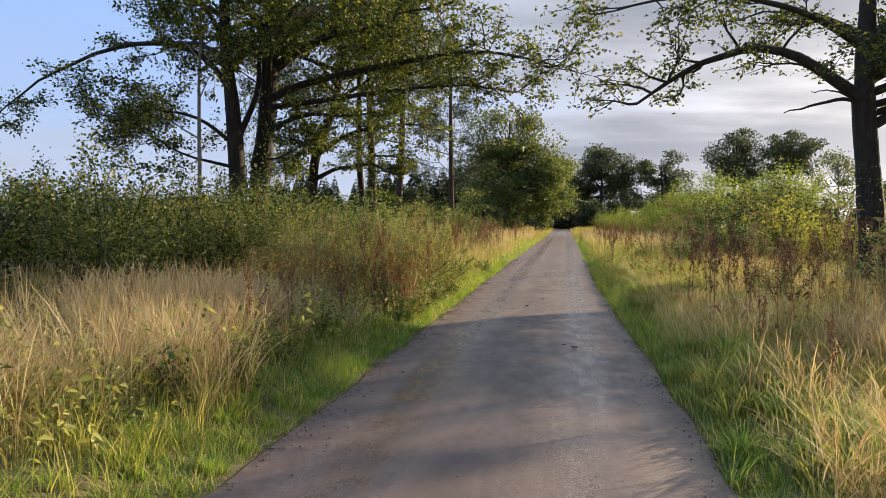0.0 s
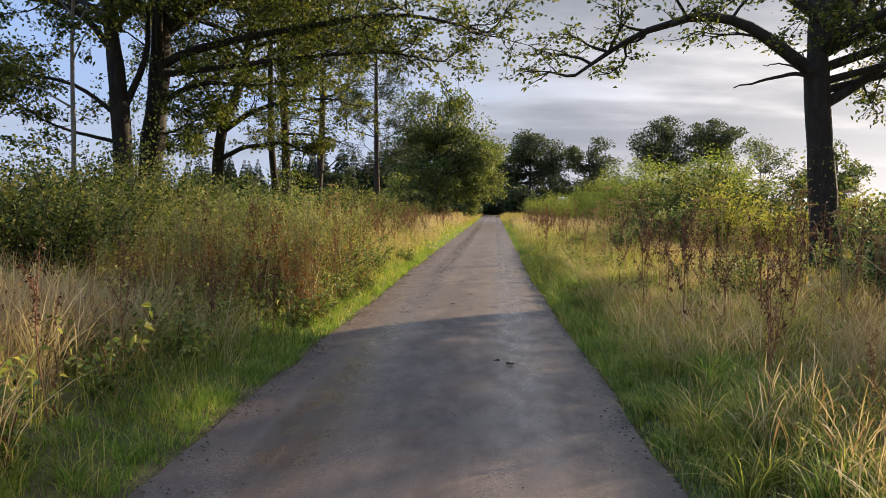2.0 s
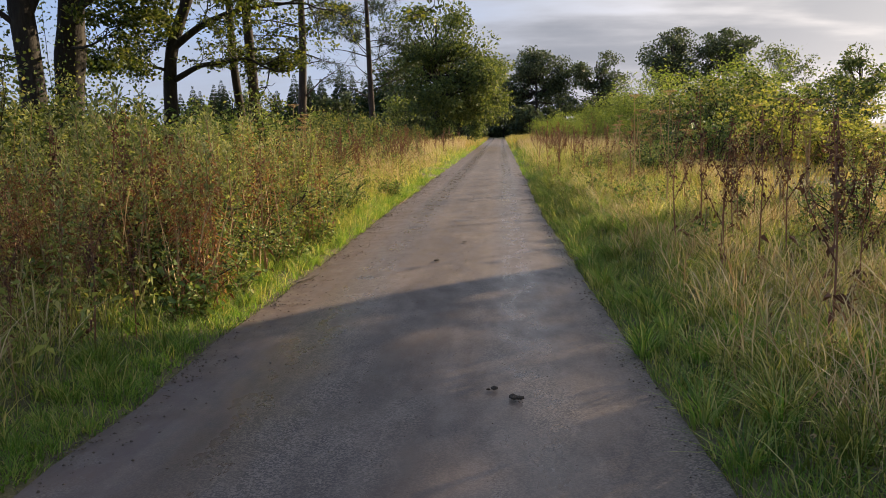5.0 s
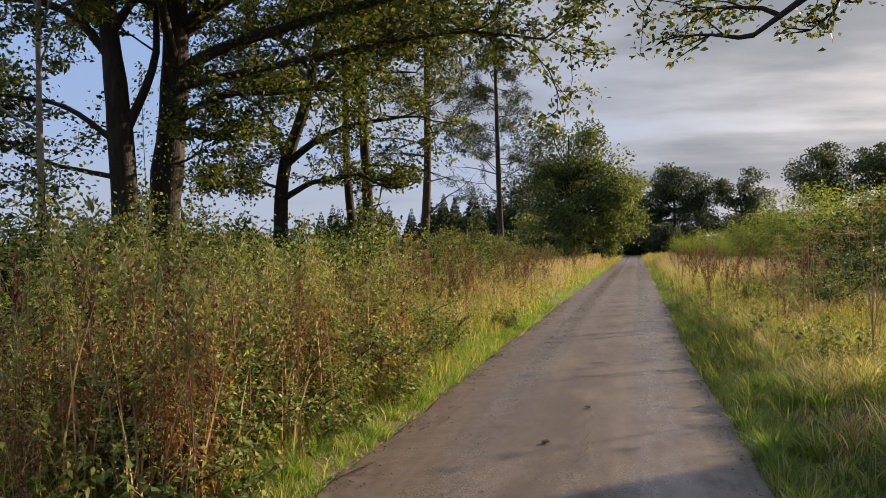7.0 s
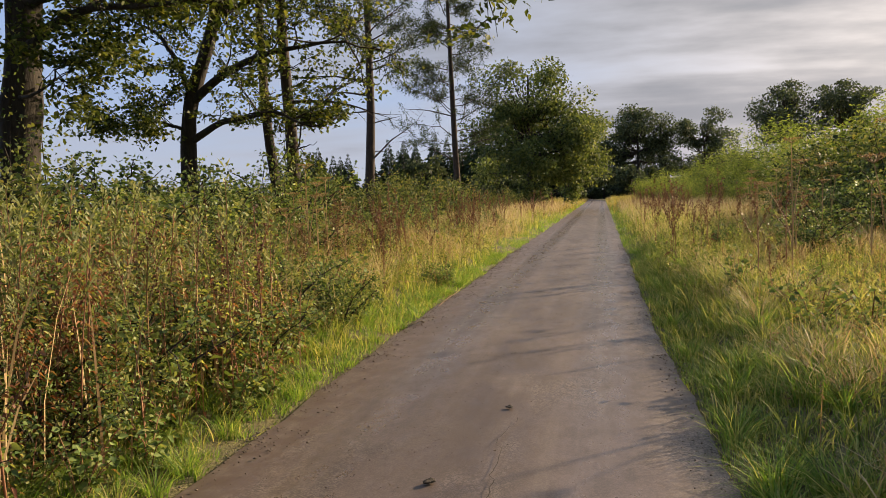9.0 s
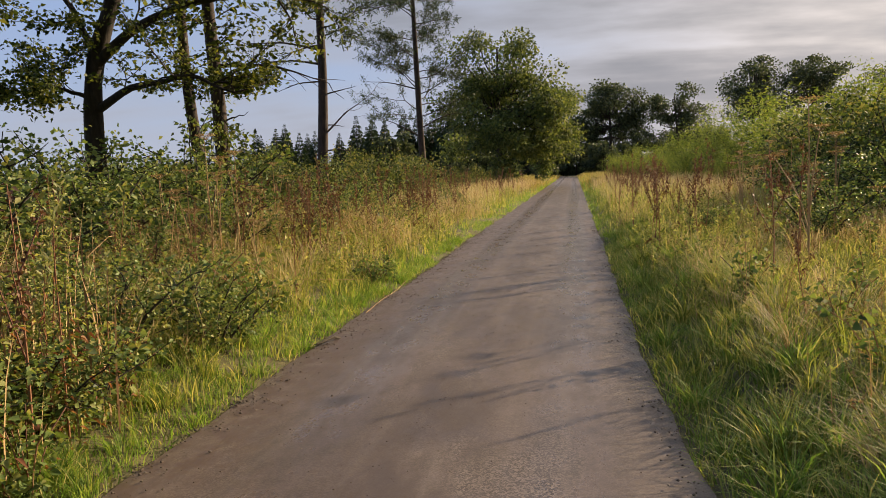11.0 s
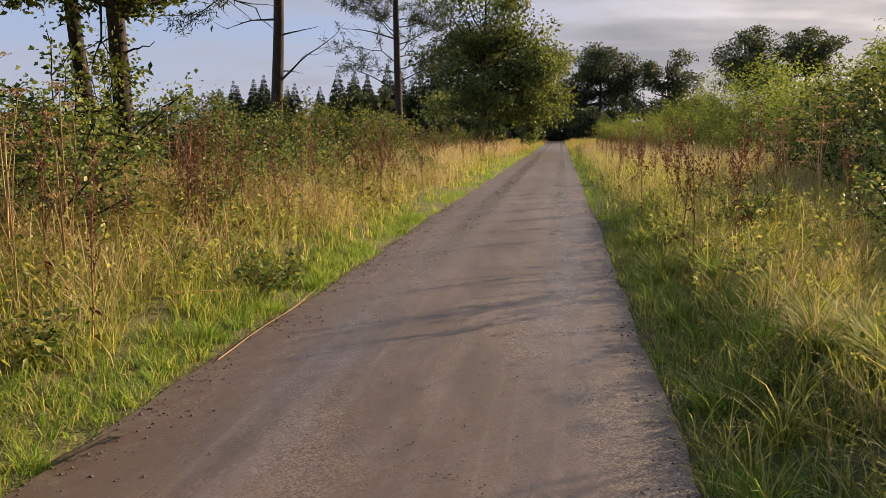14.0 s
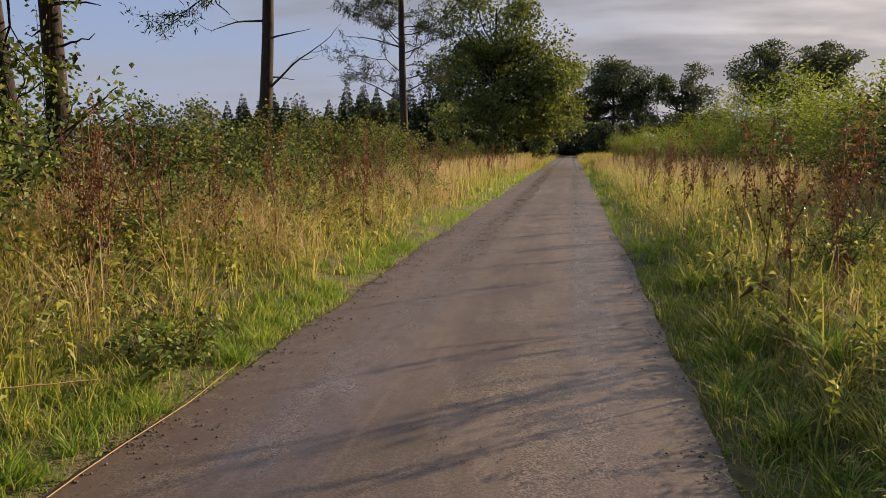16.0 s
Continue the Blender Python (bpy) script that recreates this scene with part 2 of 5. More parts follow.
def road_material():
    m, nt, p = material("worn asphalt")
    L = nt.links.new
    tcn = nt.nodes.new("ShaderNodeTexCoord")
    sp = nt.nodes.new("ShaderNodeSeparateXYZ")
    L(tcn.outputs["Object"], sp.inputs[0])

    def nz(scale, detail, stretch=(1, 1, 1), rough=0.6):
        mp = nt.nodes.new("ShaderNodeMapping")
        mp.inputs["Scale"].default_value = stretch
        L(tcn.outputs["Object"], mp.inputs[0])
        n = nt.nodes.new("ShaderNodeTexNoise")
        n.inputs["Scale"].default_value, n.inputs["Detail"].default_value, n.inputs["Roughness"].default_value = scale, detail, rough
        L(mp.outputs[0], n.inputs["Vector"])
        return n.outputs[0]

    def mr(v, a, b, c=0.0, d=1.0):
        n = nt.nodes.new("ShaderNodeMapRange")
        n.interpolation_type = "SMOOTHSTEP"
        L(v, n.inputs[0])
        for i, q in enumerate((a, b, c, d)):
            n.inputs[i + 1].default_value = q
        return n.outputs[0]

    def mx(f, a, b):
        n = nt.nodes.new("ShaderNodeMix")
        n.data_type = "RGBA"
        for s_, v in ((n.inputs[0], f), (n.inputs[6], a), (n.inputs[7], b)):
            if isinstance(v, tuple):
                s_.default_value = (*v, 1)
            elif isinstance(v, float):
                s_.default_value = v
            else:
                L(v, s_)
        return n.outputs[2]

    big, mid = nz(0.7, 5, (1, 0.3, 1)), nz(5, 6, (1, 0.45, 1))
    grit = nt.nodes.new("ShaderNodeTexVoronoi")
    grit.inputs["Scale"].default_value = 125
    L(tcn.outputs["Object"], grit.inputs["Vector"])
    col = mx(mr(big, 0.35, 0.65), (0.085, 0.062, 0.051), (0.158, 0.117, 0.094))
    col = mx(mr(mid, 0.42, 0.72, 0, 0.75), col, (0.060, 0.047, 0.042))
    # long faint stripes left by wheels
    col = mx(mr(nz(9, 3, (1, 0.02, 1)), 0.5, 0.72, 0, 0.45), col, (0.172, 0.138, 0.116))
    # gritty strips, where the binder has worn away
    strip = mr(nz(1.3, 4, (1, 0.22, 1)), 0.47, 0.60)
    sepc = nt.nodes.new("ShaderNodeSeparateColor")
    L(grit.outputs["Color"], sepc.inputs[0])
    stone = mx(mr(sepc.outputs[0], 0.2, 0.95), (0.03, 0.024, 0.021), (0.27, 0.215, 0.175))
    f = nt.nodes.new("ShaderNodeMath")
    f.operation = "MULTIPLY_ADD"
    L(strip, f.inputs[0])
    f.inputs[1].default_value, f.inputs[2].default_value = 0.46, 0.2
    col = mx(f.outputs[0], col, stone)
    # brown mud along the left edge
    edge = mr(sp.outputs[0], -1.35, -1.85)
    e2 = nt.nodes.new("ShaderNodeMath")
    e2.operation = "MULTIPLY"
    L(edge, e2.inputs[0])
    L(mr(nz(6, 5), 0.35, 0.6), e2.inputs[1])
    col = mx(e2.outputs[0], col, (0.098, 0.068, 0.056))
    # damp brown soil carried onto the crown between the wheel tracks
    mid_off = nt.nodes.new("ShaderNodeMath")
    mid_off.operation = "SUBTRACT"
    L(sp.outputs[0], mid_off.inputs[0])
    mid_off.inputs[1].default_value = -0.55
    mid_abs = nt.nodes.new("ShaderNodeMath")
    mid_abs.operation = "ABSOLUTE"
    L(mid_off.outputs[0], mid_abs.inputs[0])
    e3 = nt.nodes.new("ShaderNodeMath")
    e3.operation = "MULTIPLY"
    L(mr(mid_abs.outputs[0], 0.55, 0.12), e3.inputs[0])
    L(mr(nz(2.2, 6, (1, 0.35, 1), 0.7), 0.34, 0.62, 0.0, 0.85), e3.inputs[1])
    col = mx(e3.outputs[0], col, (0.068, 0.048, 0.038))
    L(col, p.inputs["Base Color"])
    # the wheel tracks are polished, the crown between them is gritty
    off = nt.nodes.new("ShaderNodeMath")
    off.operation = "PINGPONG"
    sh = nt.nodes.new("ShaderNodeMath")
    sh.operation = "ADD"
    L(sp.outputs[0], sh.inputs[0])
    sh.inputs[1].default_value = 6.0 - 0.2
    L(sh.outputs[0], off.inputs[0])
    off.inputs[1].default_value = 0.75
    track = mr(off.outputs[0], 0.40, 0.08)
    rough = nt.nodes.new("ShaderNodeMath")
    rough.operation = "MULTIPLY_ADD"
    L(track, rough.inputs[0])
    rough.inputs[1].default_value = -0.24
    L(mr(mid, 0.3, 0.7, 0.44, 0.66), rough.inputs[2])
    L(rough.outputs[0], p.inputs["Roughness"])
    h = nt.nodes.new("ShaderNodeMath")
    h.operation = "MULTIPLY_ADD"
    L(grit.outputs["Distance"], h.inputs[0])
    h.inputs[1].default_value = -0.5
    L(mid, h.inputs[2])
    bn = nt.nodes.new("ShaderNodeBump")
    bn.inputs["Strength"].default_value, bn.inputs["Distance"].default_value = 0.13, 0.006
    L(h.outputs[0], bn.inputs["Height"])
    L(bn.outputs[0], p.inputs["Normal"])
    return m


M_ROAD = road_material()

# ---- builders ----
rng = np.random.default_rng(7)


def raw_mesh(name, verts, faces, smooth=False):
    """A mesh from an array of places and arrays of triangles or quads."""
    me = bpy.data.meshes.new(name)
    verts = np.asarray(verts, np.float32)
    me.vertices.add(len(verts))
    me.vertices.foreach_set("co", verts.ravel())
    loops = np.concatenate([np.asarray(f, np.int32).ravel() for f in faces])
    totals = np.concatenate([np.full(len(f), f.shape[1], np.int32) for f in faces])
    starts = np.concatenate([[0], np.cumsum(totals)[:-1]]).astype(np.int32)
    me.loops.add(len(loops))
    me.loops.foreach_set("vertex_index", loops)
    me.polygons.add(len(totals))
    me.polygons.foreach_set("loop_start", starts)
    me.polygons.foreach_set("loop_total", totals)
    if smooth:
        me.polygons.foreach_set("use_smooth", np.ones(len(totals), bool))
    me.update(calc_edges=True)
    return me


class Heap:
    """Gathers many small pieces into one mesh."""

    def __init__(self):
        self.v, self.t, self.q, self.n = [], [], [], 0

    def add(self, verts, tris=None, quads=None):
        if tris is not None and len(tris):
            self.t.append(np.asarray(tris) + self.n)
        if quads is not None and len(quads):
            self.q.append(np.asarray(quads) + self.n)
        self.v.append(np.asarray(verts).reshape(-1, 3))
        self.n += len(self.v[-1])

    def mesh(self, name, smooth=False):
        f = ([np.concatenate(self.t)] if self.t else []) + ([np.concatenate(self.q)] if self.q else [])
        return raw_mesh(name, np.concatenate(self.v), f, smooth)


def part(name, heap, mat, parent=None, label="", smooth=False, kind=""):
    me = heap.mesh(name, smooth) if isinstance(heap, Heap) else heap
    me.materials.clear()
    me.materials.append(mat)
    ob = new(name, me)
    if parent:
        ob.parent = parent
    return tagged(ob, label, kind=kind)


def thing(name, label, category, group="", kind="", at=(0, 0, 0)):
    ob = new(name)
    ob.empty_display_size = 0.1
    ob.matrix_basis = pose(*at)
    return tagged(ob, label, category, group, kind)


TABLES = [np.random.default_rng(100 + i).random((64, 64)) for i in range(8)]


def vn(x, y, scale=1.0, which=0):
    """Smooth noise from 0 to 1 over the plan; scale is the size of its patches."""
    T = TABLES[which]
    u, v = np.asarray(x) / scale + 31.7, np.asarray(y) / scale + 17.3
    i, j = np.floor(u).astype(int), np.floor(v).astype(int)
    a, b = u - i, v - j
    a, b = a * a * (3 - 2 * a), b * b * (3 - 2 * b)
    g = lambda p, q: T[p % 64, q % 64]
    return (g(i, j) * (1 - a) + g(i + 1, j) * a) * (1 - b) + (g(i, j + 1) * (1 - a) + g(i + 1, j + 1) * a) * b


ROAD_L, ROAD_R = -2.02, 0.96


def edge_l(y):
    return ROAD_L + 0.10 * (vn(0 * y, y, 1.3, 1) - 0.5) + 0.05 * (vn(0 * y + 9, y, 0.35, 2) - 0.5) - 0.06 * np.clip((y - 16) / 3, 0, 1)


def edge_r(y):
    return ROAD_R + 0.09 * np.clip((8 - y) / 4, 0, 1) - 0.21 * np.clip((y - 9) / 10, 0, 1) + 0.055 * (vn(0 * y + 20, y, 1.1, 3) - 0.5) + 0.05 * (vn(0 * y + 29, y, 0.3, 2) - 0.5)


def ground_z(x, y):
    """Height of the ground: the road lies low, the verges rise on both sides."""
    x, y = np.asarray(x, float), np.asarray(y, float)
    d = np.maximum(ROAD_L - x, x - ROAD_R)
    near = np.clip(d / 1.1, 0, 1)
    near = np.where(x > 0, np.clip(d / 0.8, 0, 1), near)
    rise = np.where(x > 0, 0.25, 0.20) * near * near * (3 - 2 * near) + 0.12 * np.clip((d - 1.1) / 3, 0, 1)
    rough = 0.10 * (vn(x, y, 0.9, 4) - 0.5) + 0.14 * (vn(x, y, 3.1, 5) - 0.5)
    return np.where(d > 0, rise + rough * np.clip(d / 0.7, 0, 1) * np.clip((60 - d) / 40, 0.2, 1), 0.0) - 0.035 + 0.02 * np.clip(d / 0.2, 0, 1)


def blades(heap, P, H, W, bend, az, prof=(1, 0.9, 0.6, 0)):
    """Curved blades of grass: two edges a blade, narrowing to a tip."""
    n, k = len(P), len(prof)
    dx, dy = np.cos(az), np.sin(az)
    out = np.zeros((n, 2 * (k - 1) + 1, 3), np.float32)
    tw = az + rng.uniform(0.6, 2.5, n)
    wx, wy = np.cos(tw), np.sin(tw)
    for i in range(k):
        s = i / (k - 1)
        c = np.stack([P[:, 0] + dx * bend * H * s * s, P[:, 1] + dy * bend * H * s * s, P[:, 2] + H * (s - 0.38 * bend * s * s)], 1)
        if i == k - 1:
            out[:, -1] = c
        else:
            w = (W * prof[i] * 0.5)[:, None] * np.stack([wx, wy, 0 * wx], 1)
            out[:, 2 * i], out[:, 2 * i + 1] = c - w, c + w
    base = np.arange(n)[:, None] * (2 * (k - 1) + 1)
    quads = np.concatenate([base + np.array([[2 * i, 2 * i + 1, 2 * i + 3, 2 * i + 2]]) for i in range(k - 2)]) if k > 2 else None
    tris = base + np.array([[2 * (k - 2), 2 * (k - 2) + 1, 2 * (k - 1)]])
    heap.add(out.reshape(-1, 3), tris, quads)


def leaves(heap, P, D, L, W, droop=0.2, gen=None):
    """Pointed leaves, folded along the midrib: two triangles each."""
    g = gen or rng
    n = len(P)
    D = D / (np.linalg.norm(D, axis=1, keepdims=True) + 1e-9)
    R = g.normal(size=(n, 3))
    R[:, 2] *= 0.5
    S = np.cross(D, R + np.array([0, 0, 0.8]))
    S /= np.linalg.norm(S, axis=1, keepdims=True) + 1e-9
    N = np.cross(S, D)
    L, W = np.broadcast_to(L, n)[:, None], np.broadcast_to(W, n)[:, None]
    mid = P + D * L * 0.45
    tip = P + D * L - np.array([0, 0, 1.0]) * L * droop
    v = np.stack([P, mid + S * W * 0.5 + N * W * 0.12, tip, mid - S * W * 0.5 + N * W * 0.12], 1)
    b = np.arange(n)[:, None] * 4
    heap.add(v.reshape(-1, 3), np.concatenate([b + np.array([[0, 1, 2]]), b + np.array([[0, 2, 3]])]))


def round_leaves(heap, P, D, L, W, droop, g):
    """Broad toothed-looking leaves, cupped and bent: six corners each."""
    n = len(P)
    D = D / (np.linalg.norm(D, axis=1, keepdims=True) + 1e-9)
    R = g.normal(size=(n, 3)) * np.array([1, 1, 0.4]) + np.array([0, 0, 1.0])
    S = np.cross(D, R)
    S /= np.linalg.norm(S, axis=1, keepdims=True) + 1e-9
    N = np.cross(S, D)
    L, W = np.broadcast_to(L, n)[:, None], np.broadcast_to(W, n)[:, None]
    down = np.array([0, 0, -1.0]) * L * droop
    a, b = P + D * L * 0.3 + down * 0.1, P + D * L * 0.68 + down * 0.5
    v = np.stack([P, a + S * W * 0.5 + N * W * 0.15, b + S * W * 0.36 + N * W * 0.1, P + D * L + down, b - S * W * 0.36 + N * W * 0.1, a - S * W * 0.5 + N * W * 0.15], 1)
    k = np.arange(n)[:, None] * 6
    heap.add(v.reshape(-1, 3), np.concatenate([k + np.array([t]) for t in ([0, 1, 2], [0, 2, 3], [0, 3, 4], [0, 4, 5])]))


def tube(heap, pts, radii, sides=6):
    """A bent, tapering limb through the given places."""
    pts = np.asarray(pts, float)
    k = len(pts)
    T = np.gradient(pts, axis=0)
    T /= np.linalg.norm(T, axis=1, keepdims=True) + 1e-9
    ref = np.array([0.3, 0.9, 0.2]) if abs(T[0, 2]) > 0.7 else np.array([0, 0, 1.0])
    A = np.cross(T, ref)
    A /= np.linalg.norm(A, axis=1, keepdims=True) + 1e-9
    B = np.cross(T, A)
    th = np.arange(sides) * 2 * np.pi / sides
    r = np.broadcast_to(np.asarray(radii, float), k)[:, None, None]
    v = pts[:, None] + r * (np.cos(th)[None, :, None] * A[:, None] + np.sin(th)[None, :, None] * B[:, None])
    i, j = np.meshgrid(np.arange(k - 1), np.arange(sides), indexing="ij")
    j2 = (j + 1) % sides
    q = np.stack([i * sides + j, i * sides + j2, (i + 1) * sides + j2, (i + 1) * sides + j], -1).reshape(-1, 4)
    heap.add(v.reshape(-1, 3), None, q)


def smooth_line(pts, n, wob=0.0, gen=None):
    """A line through a few places, with n places and a little crookedness."""
    pts = np.asarray(pts, float)
    s = np.concatenate([[0], np.cumsum(np.linalg.norm(np.diff(pts, axis=0), axis=1))])
    u = np.linspace(0, s[-1], n)
    out = np.stack([np.interp(u, s, pts[:, c]) for c in range(3)], 1)
    for _ in range(max(1, n // 6)):
        out[1:-1] = 0.25 * out[:-2] + 0.5 * out[1:-1] + 0.25 * out[2:]
    if wob:
        w = (gen or rng).normal(size=(n, 3)) * wob
        w[0] = 0
        out += np.cumsum(w, axis=0) * np.linspace(0, 1, n)[:, None] * 0.6
    return out


def unit(v):
    return v / (np.linalg.norm(v) + 1e-9)


def sprout(wood, anchors, g, start, d, length, r, depth, up=0.15, spread=0.9):
    """A side branch with its own side branches; its outer places carry leaves."""
    n = 5 if depth else 3
    pts, p, dd = [np.array(start)], np.array(start, float), unit(np.array(d, float))
    for i in range(n):
        dd = unit(dd + g.normal(size=3) * 0.22 + np.array([0, 0, up * 0.3]))
        p = p + dd * length / n
        pts.append(p)
    tube(wood, pts, np.linspace(r, max(0.004, r * 0.25), n + 1), 5 if r > 0.03 else 3)
    if depth == 0:
        for q in pts[1:]:
            anchors.append((*q, *dd))
        return
    for i in range(2, n + 1):
        for _ in range(2):
            sd = unit(unit(pts[i] - pts[i - 1]) + g.normal(size=3) * spread * np.array([1, 1, 0.6]))
            sprout(wood, anchors, g, pts[i], sd, length * g.uniform(0.35, 0.6), r * 0.45, depth - 1, up, spread)


def clothe(leaf, anchors, g, per, size, reach, flat=0.5, width=0.6):
    """Leaves round the outer places of the branches."""
    A = np.array(anchors)
    P = np.repeat(A[:, :3], per, 0) + g.normal(size=(len(A) * per, 3)) * reach * np.array([1, 1, flat])
    D = np.repeat(A[:, 3:], per, 0) * 0.6 + g.normal(size=P.shape) * np.array([1, 1, 0.55])
    L = size * g.uniform(0.6, 1.35, len(P))
    leaves(leaf, P, D, L, L * width, 0.15, g)

# ---- the setting ----
def spaced(a, b, step, far, grow=1.35):
    """Grid lines from a to b at an even step, then ever wider out to far on both sides."""
    mid = list(np.arange(a, b + step / 2, step))
    out, s = [], step
    while (out[-1] if out else b) < far:
        s *= grow
        out.append((out[-1] if out else b) + s)
    neg, s = [], step
    while (neg[-1] if neg else a) > -far:
        s *= grow
        neg.append((neg[-1] if neg else a) - s)
    return np.array(neg[::-1] + mid + out)


def build_ground():
    xs, ys = spaced(-9, 8, 0.2, 2500), spaced(-4, 45, 0.4, 2500)
    X, Y = np.meshgrid(xs, ys, indexing="ij")
    v = np.stack([X, Y, ground_z(X, Y)], -1).reshape(-1, 3)
    ny = len(ys)
    i, j = np.meshgrid(np.arange(len(xs) - 1), np.arange(ny - 1), indexing="ij")
    q = np.stack([i * ny + j, (i + 1) * ny + j, (i + 1) * ny + j + 1, i * ny + j + 1], -1).reshape(-1, 4)
    h = Heap()
    h.add(v, None, q)
    ob = part("ground", h, M_SOIL, smooth=True)
    tagged(ob, "uneven brown and green earth under the verges and fields", "ground", kind="structure")


def build_road():
    ys = np.concatenate([np.arange(-25, 60, 0.2), np.arange(60, 175, 1.5)])
    us = np.linspace(0, 1, 15)
    a, b = edge_l(ys), edge_r(ys)
    X = a[:, None] + (b - a)[:, None] * us[None]
    X = X - 0.0011 * np.clip(ys - 118, 0, 200)[:, None] ** 2
    Y = np.repeat(ys[:, None], len(us), 1)
    crown = 0.035 * (1 - (2 * us - 1) ** 2)[None]
    Z = crown + 0.008 * (vn(X, Y, 0.8, 6) - 0.5) + 0.012 * (vn(X, Y, 2.5, 7) - 0.5) - 0.006
    v = np.stack([X, Y, Z], -1).reshape(-1, 3)
    n = len(us)
    i, j = np.meshgrid(np.arange(len(ys) - 1), np.arange(n - 1), indexing="ij")
    q = np.stack([i * n + j, i * n + j + 1, (i + 1) * n + j + 1, (i + 1) * n + j], -1).reshape(-1, 4)
    h = Heap()
    h.add(v, None, q)
    # the broken edge has thickness
    for c in (0, n - 1):
        top = v.reshape(len(ys), n, 3)[:, c]
        low = top - np.array([0, 0, 0.06])
        k = len(ys)
        w = np.concatenate([top, low])
        m = np.arange(k - 1)
        f = np.stack([m, m + 1, m + 1 + k, m + k], -1)
        h.add(w, None, f if c == 0 else f[:, ::-1])
    tagged(part("road", h, M_ROAD, smooth=True), "narrow worn grey-brown asphalt lane with gritty strips", "road", kind="structure")


build_ground()
build_road()

# ---- trees ----


def oak(name, label, trunk, r0, limbs, seed, top=None, per=10, size=0.10, reach=0.115, twigs=2, mat=M_OAK, bark=M_BARK, crown_len=1.5, n_up=11):
    """A broad tree: trunk and main limbs as given, finer wood grown from them, leaves in clumps round the twigs."""
    g = np.random.default_rng(seed)
    ob = thing(name, label, "tree")
    anchors = []
    tl = smooth_line(trunk, 22, 0.012, g)
    rad = np.interp(np.linspace(0, 1, 22), [0, 0.06, 0.5, 1], [r0 * 1.5, r0, r0 * 0.72, r0 * 0.3])
    tr = Heap()
    tube(tr, tl, rad * (1 + 0.06 * g.normal(size=22)), 12)
    part("trunk", tr, bark, ob, smooth=True)
    for line, lr, leafy in limbs:
        ll = smooth_line(line, 14, 0.05, g)
        h = Heap()
        tube(h, ll, np.linspace(lr, lr * 0.2, 14), 7)
        length = np.linalg.norm(np.diff(ll, axis=0), axis=1).sum()
        for i in range(3, 14):
            for _ in range(twigs if i < 12 else twigs + 1):
                if g.random() > leafy * (0.5 + 0.5 * i / 13):
                    continue
                d = unit(unit(ll[i] - ll[i - 1]) * 0.7 + g.normal(size=3) * np.array([0.8, 0.8, 0.5]) + np.array([0, 0, 0.15]))
                sprout(h, anchors, g, ll[i], d, g.uniform(0.5, 1.1) * crown_len * min(1, length / 4 + 0.3), lr * 0.25, 1)
        part("limb", h, bark, ob, smooth=True)
    if top:
        z0, z1, R = top
        for k in range(n_up):
            f = (k + 0.5) / n_up
            z = z0 + (z1 - z0) * 0.75 * f
            base = np.array([np.interp(z, tl[:, 2], tl[:, c]) for c in range(3)])
            a = k * 2.4 + g.uniform(-0.4, 0.4)
            rr = R * (0.55 + 0.45 * math.sin(math.pi * (0.25 + 0.7 * f))) * g.uniform(0.75, 1.1)
            end = base + np.array([math.cos(a) * rr, math.sin(a) * rr, (z1 - z0) * 0.22 * g.uniform(0.4, 1.3)])
            ll = smooth_line([base, base * 0.5 + end * 0.5 + np.array([0, 0, 0.3]), end], 9, 0.06, g)
            h = Heap()
            tube(h, ll, np.linspace(r0 * 0.36, 0.02, 9), 6)
            for i in range(3, 9):
                d = unit(unit(ll[i] - ll[i - 1]) * 0.6 + g.normal(size=3) * np.array([0.8, 0.8, 0.6]))
                sprout(h, anchors, g, ll[i], d, crown_len * g.uniform(0.6, 1.1), r0 * 0.1, 1)
            part("limb", h, bark, ob, smooth=True)
    leaf = Heap()
    clothe(leaf, anchors, g, per, size, reach)
    part("crown", leaf, mat, ob, "many small lobed leaves with gaps of sky")
    return ob


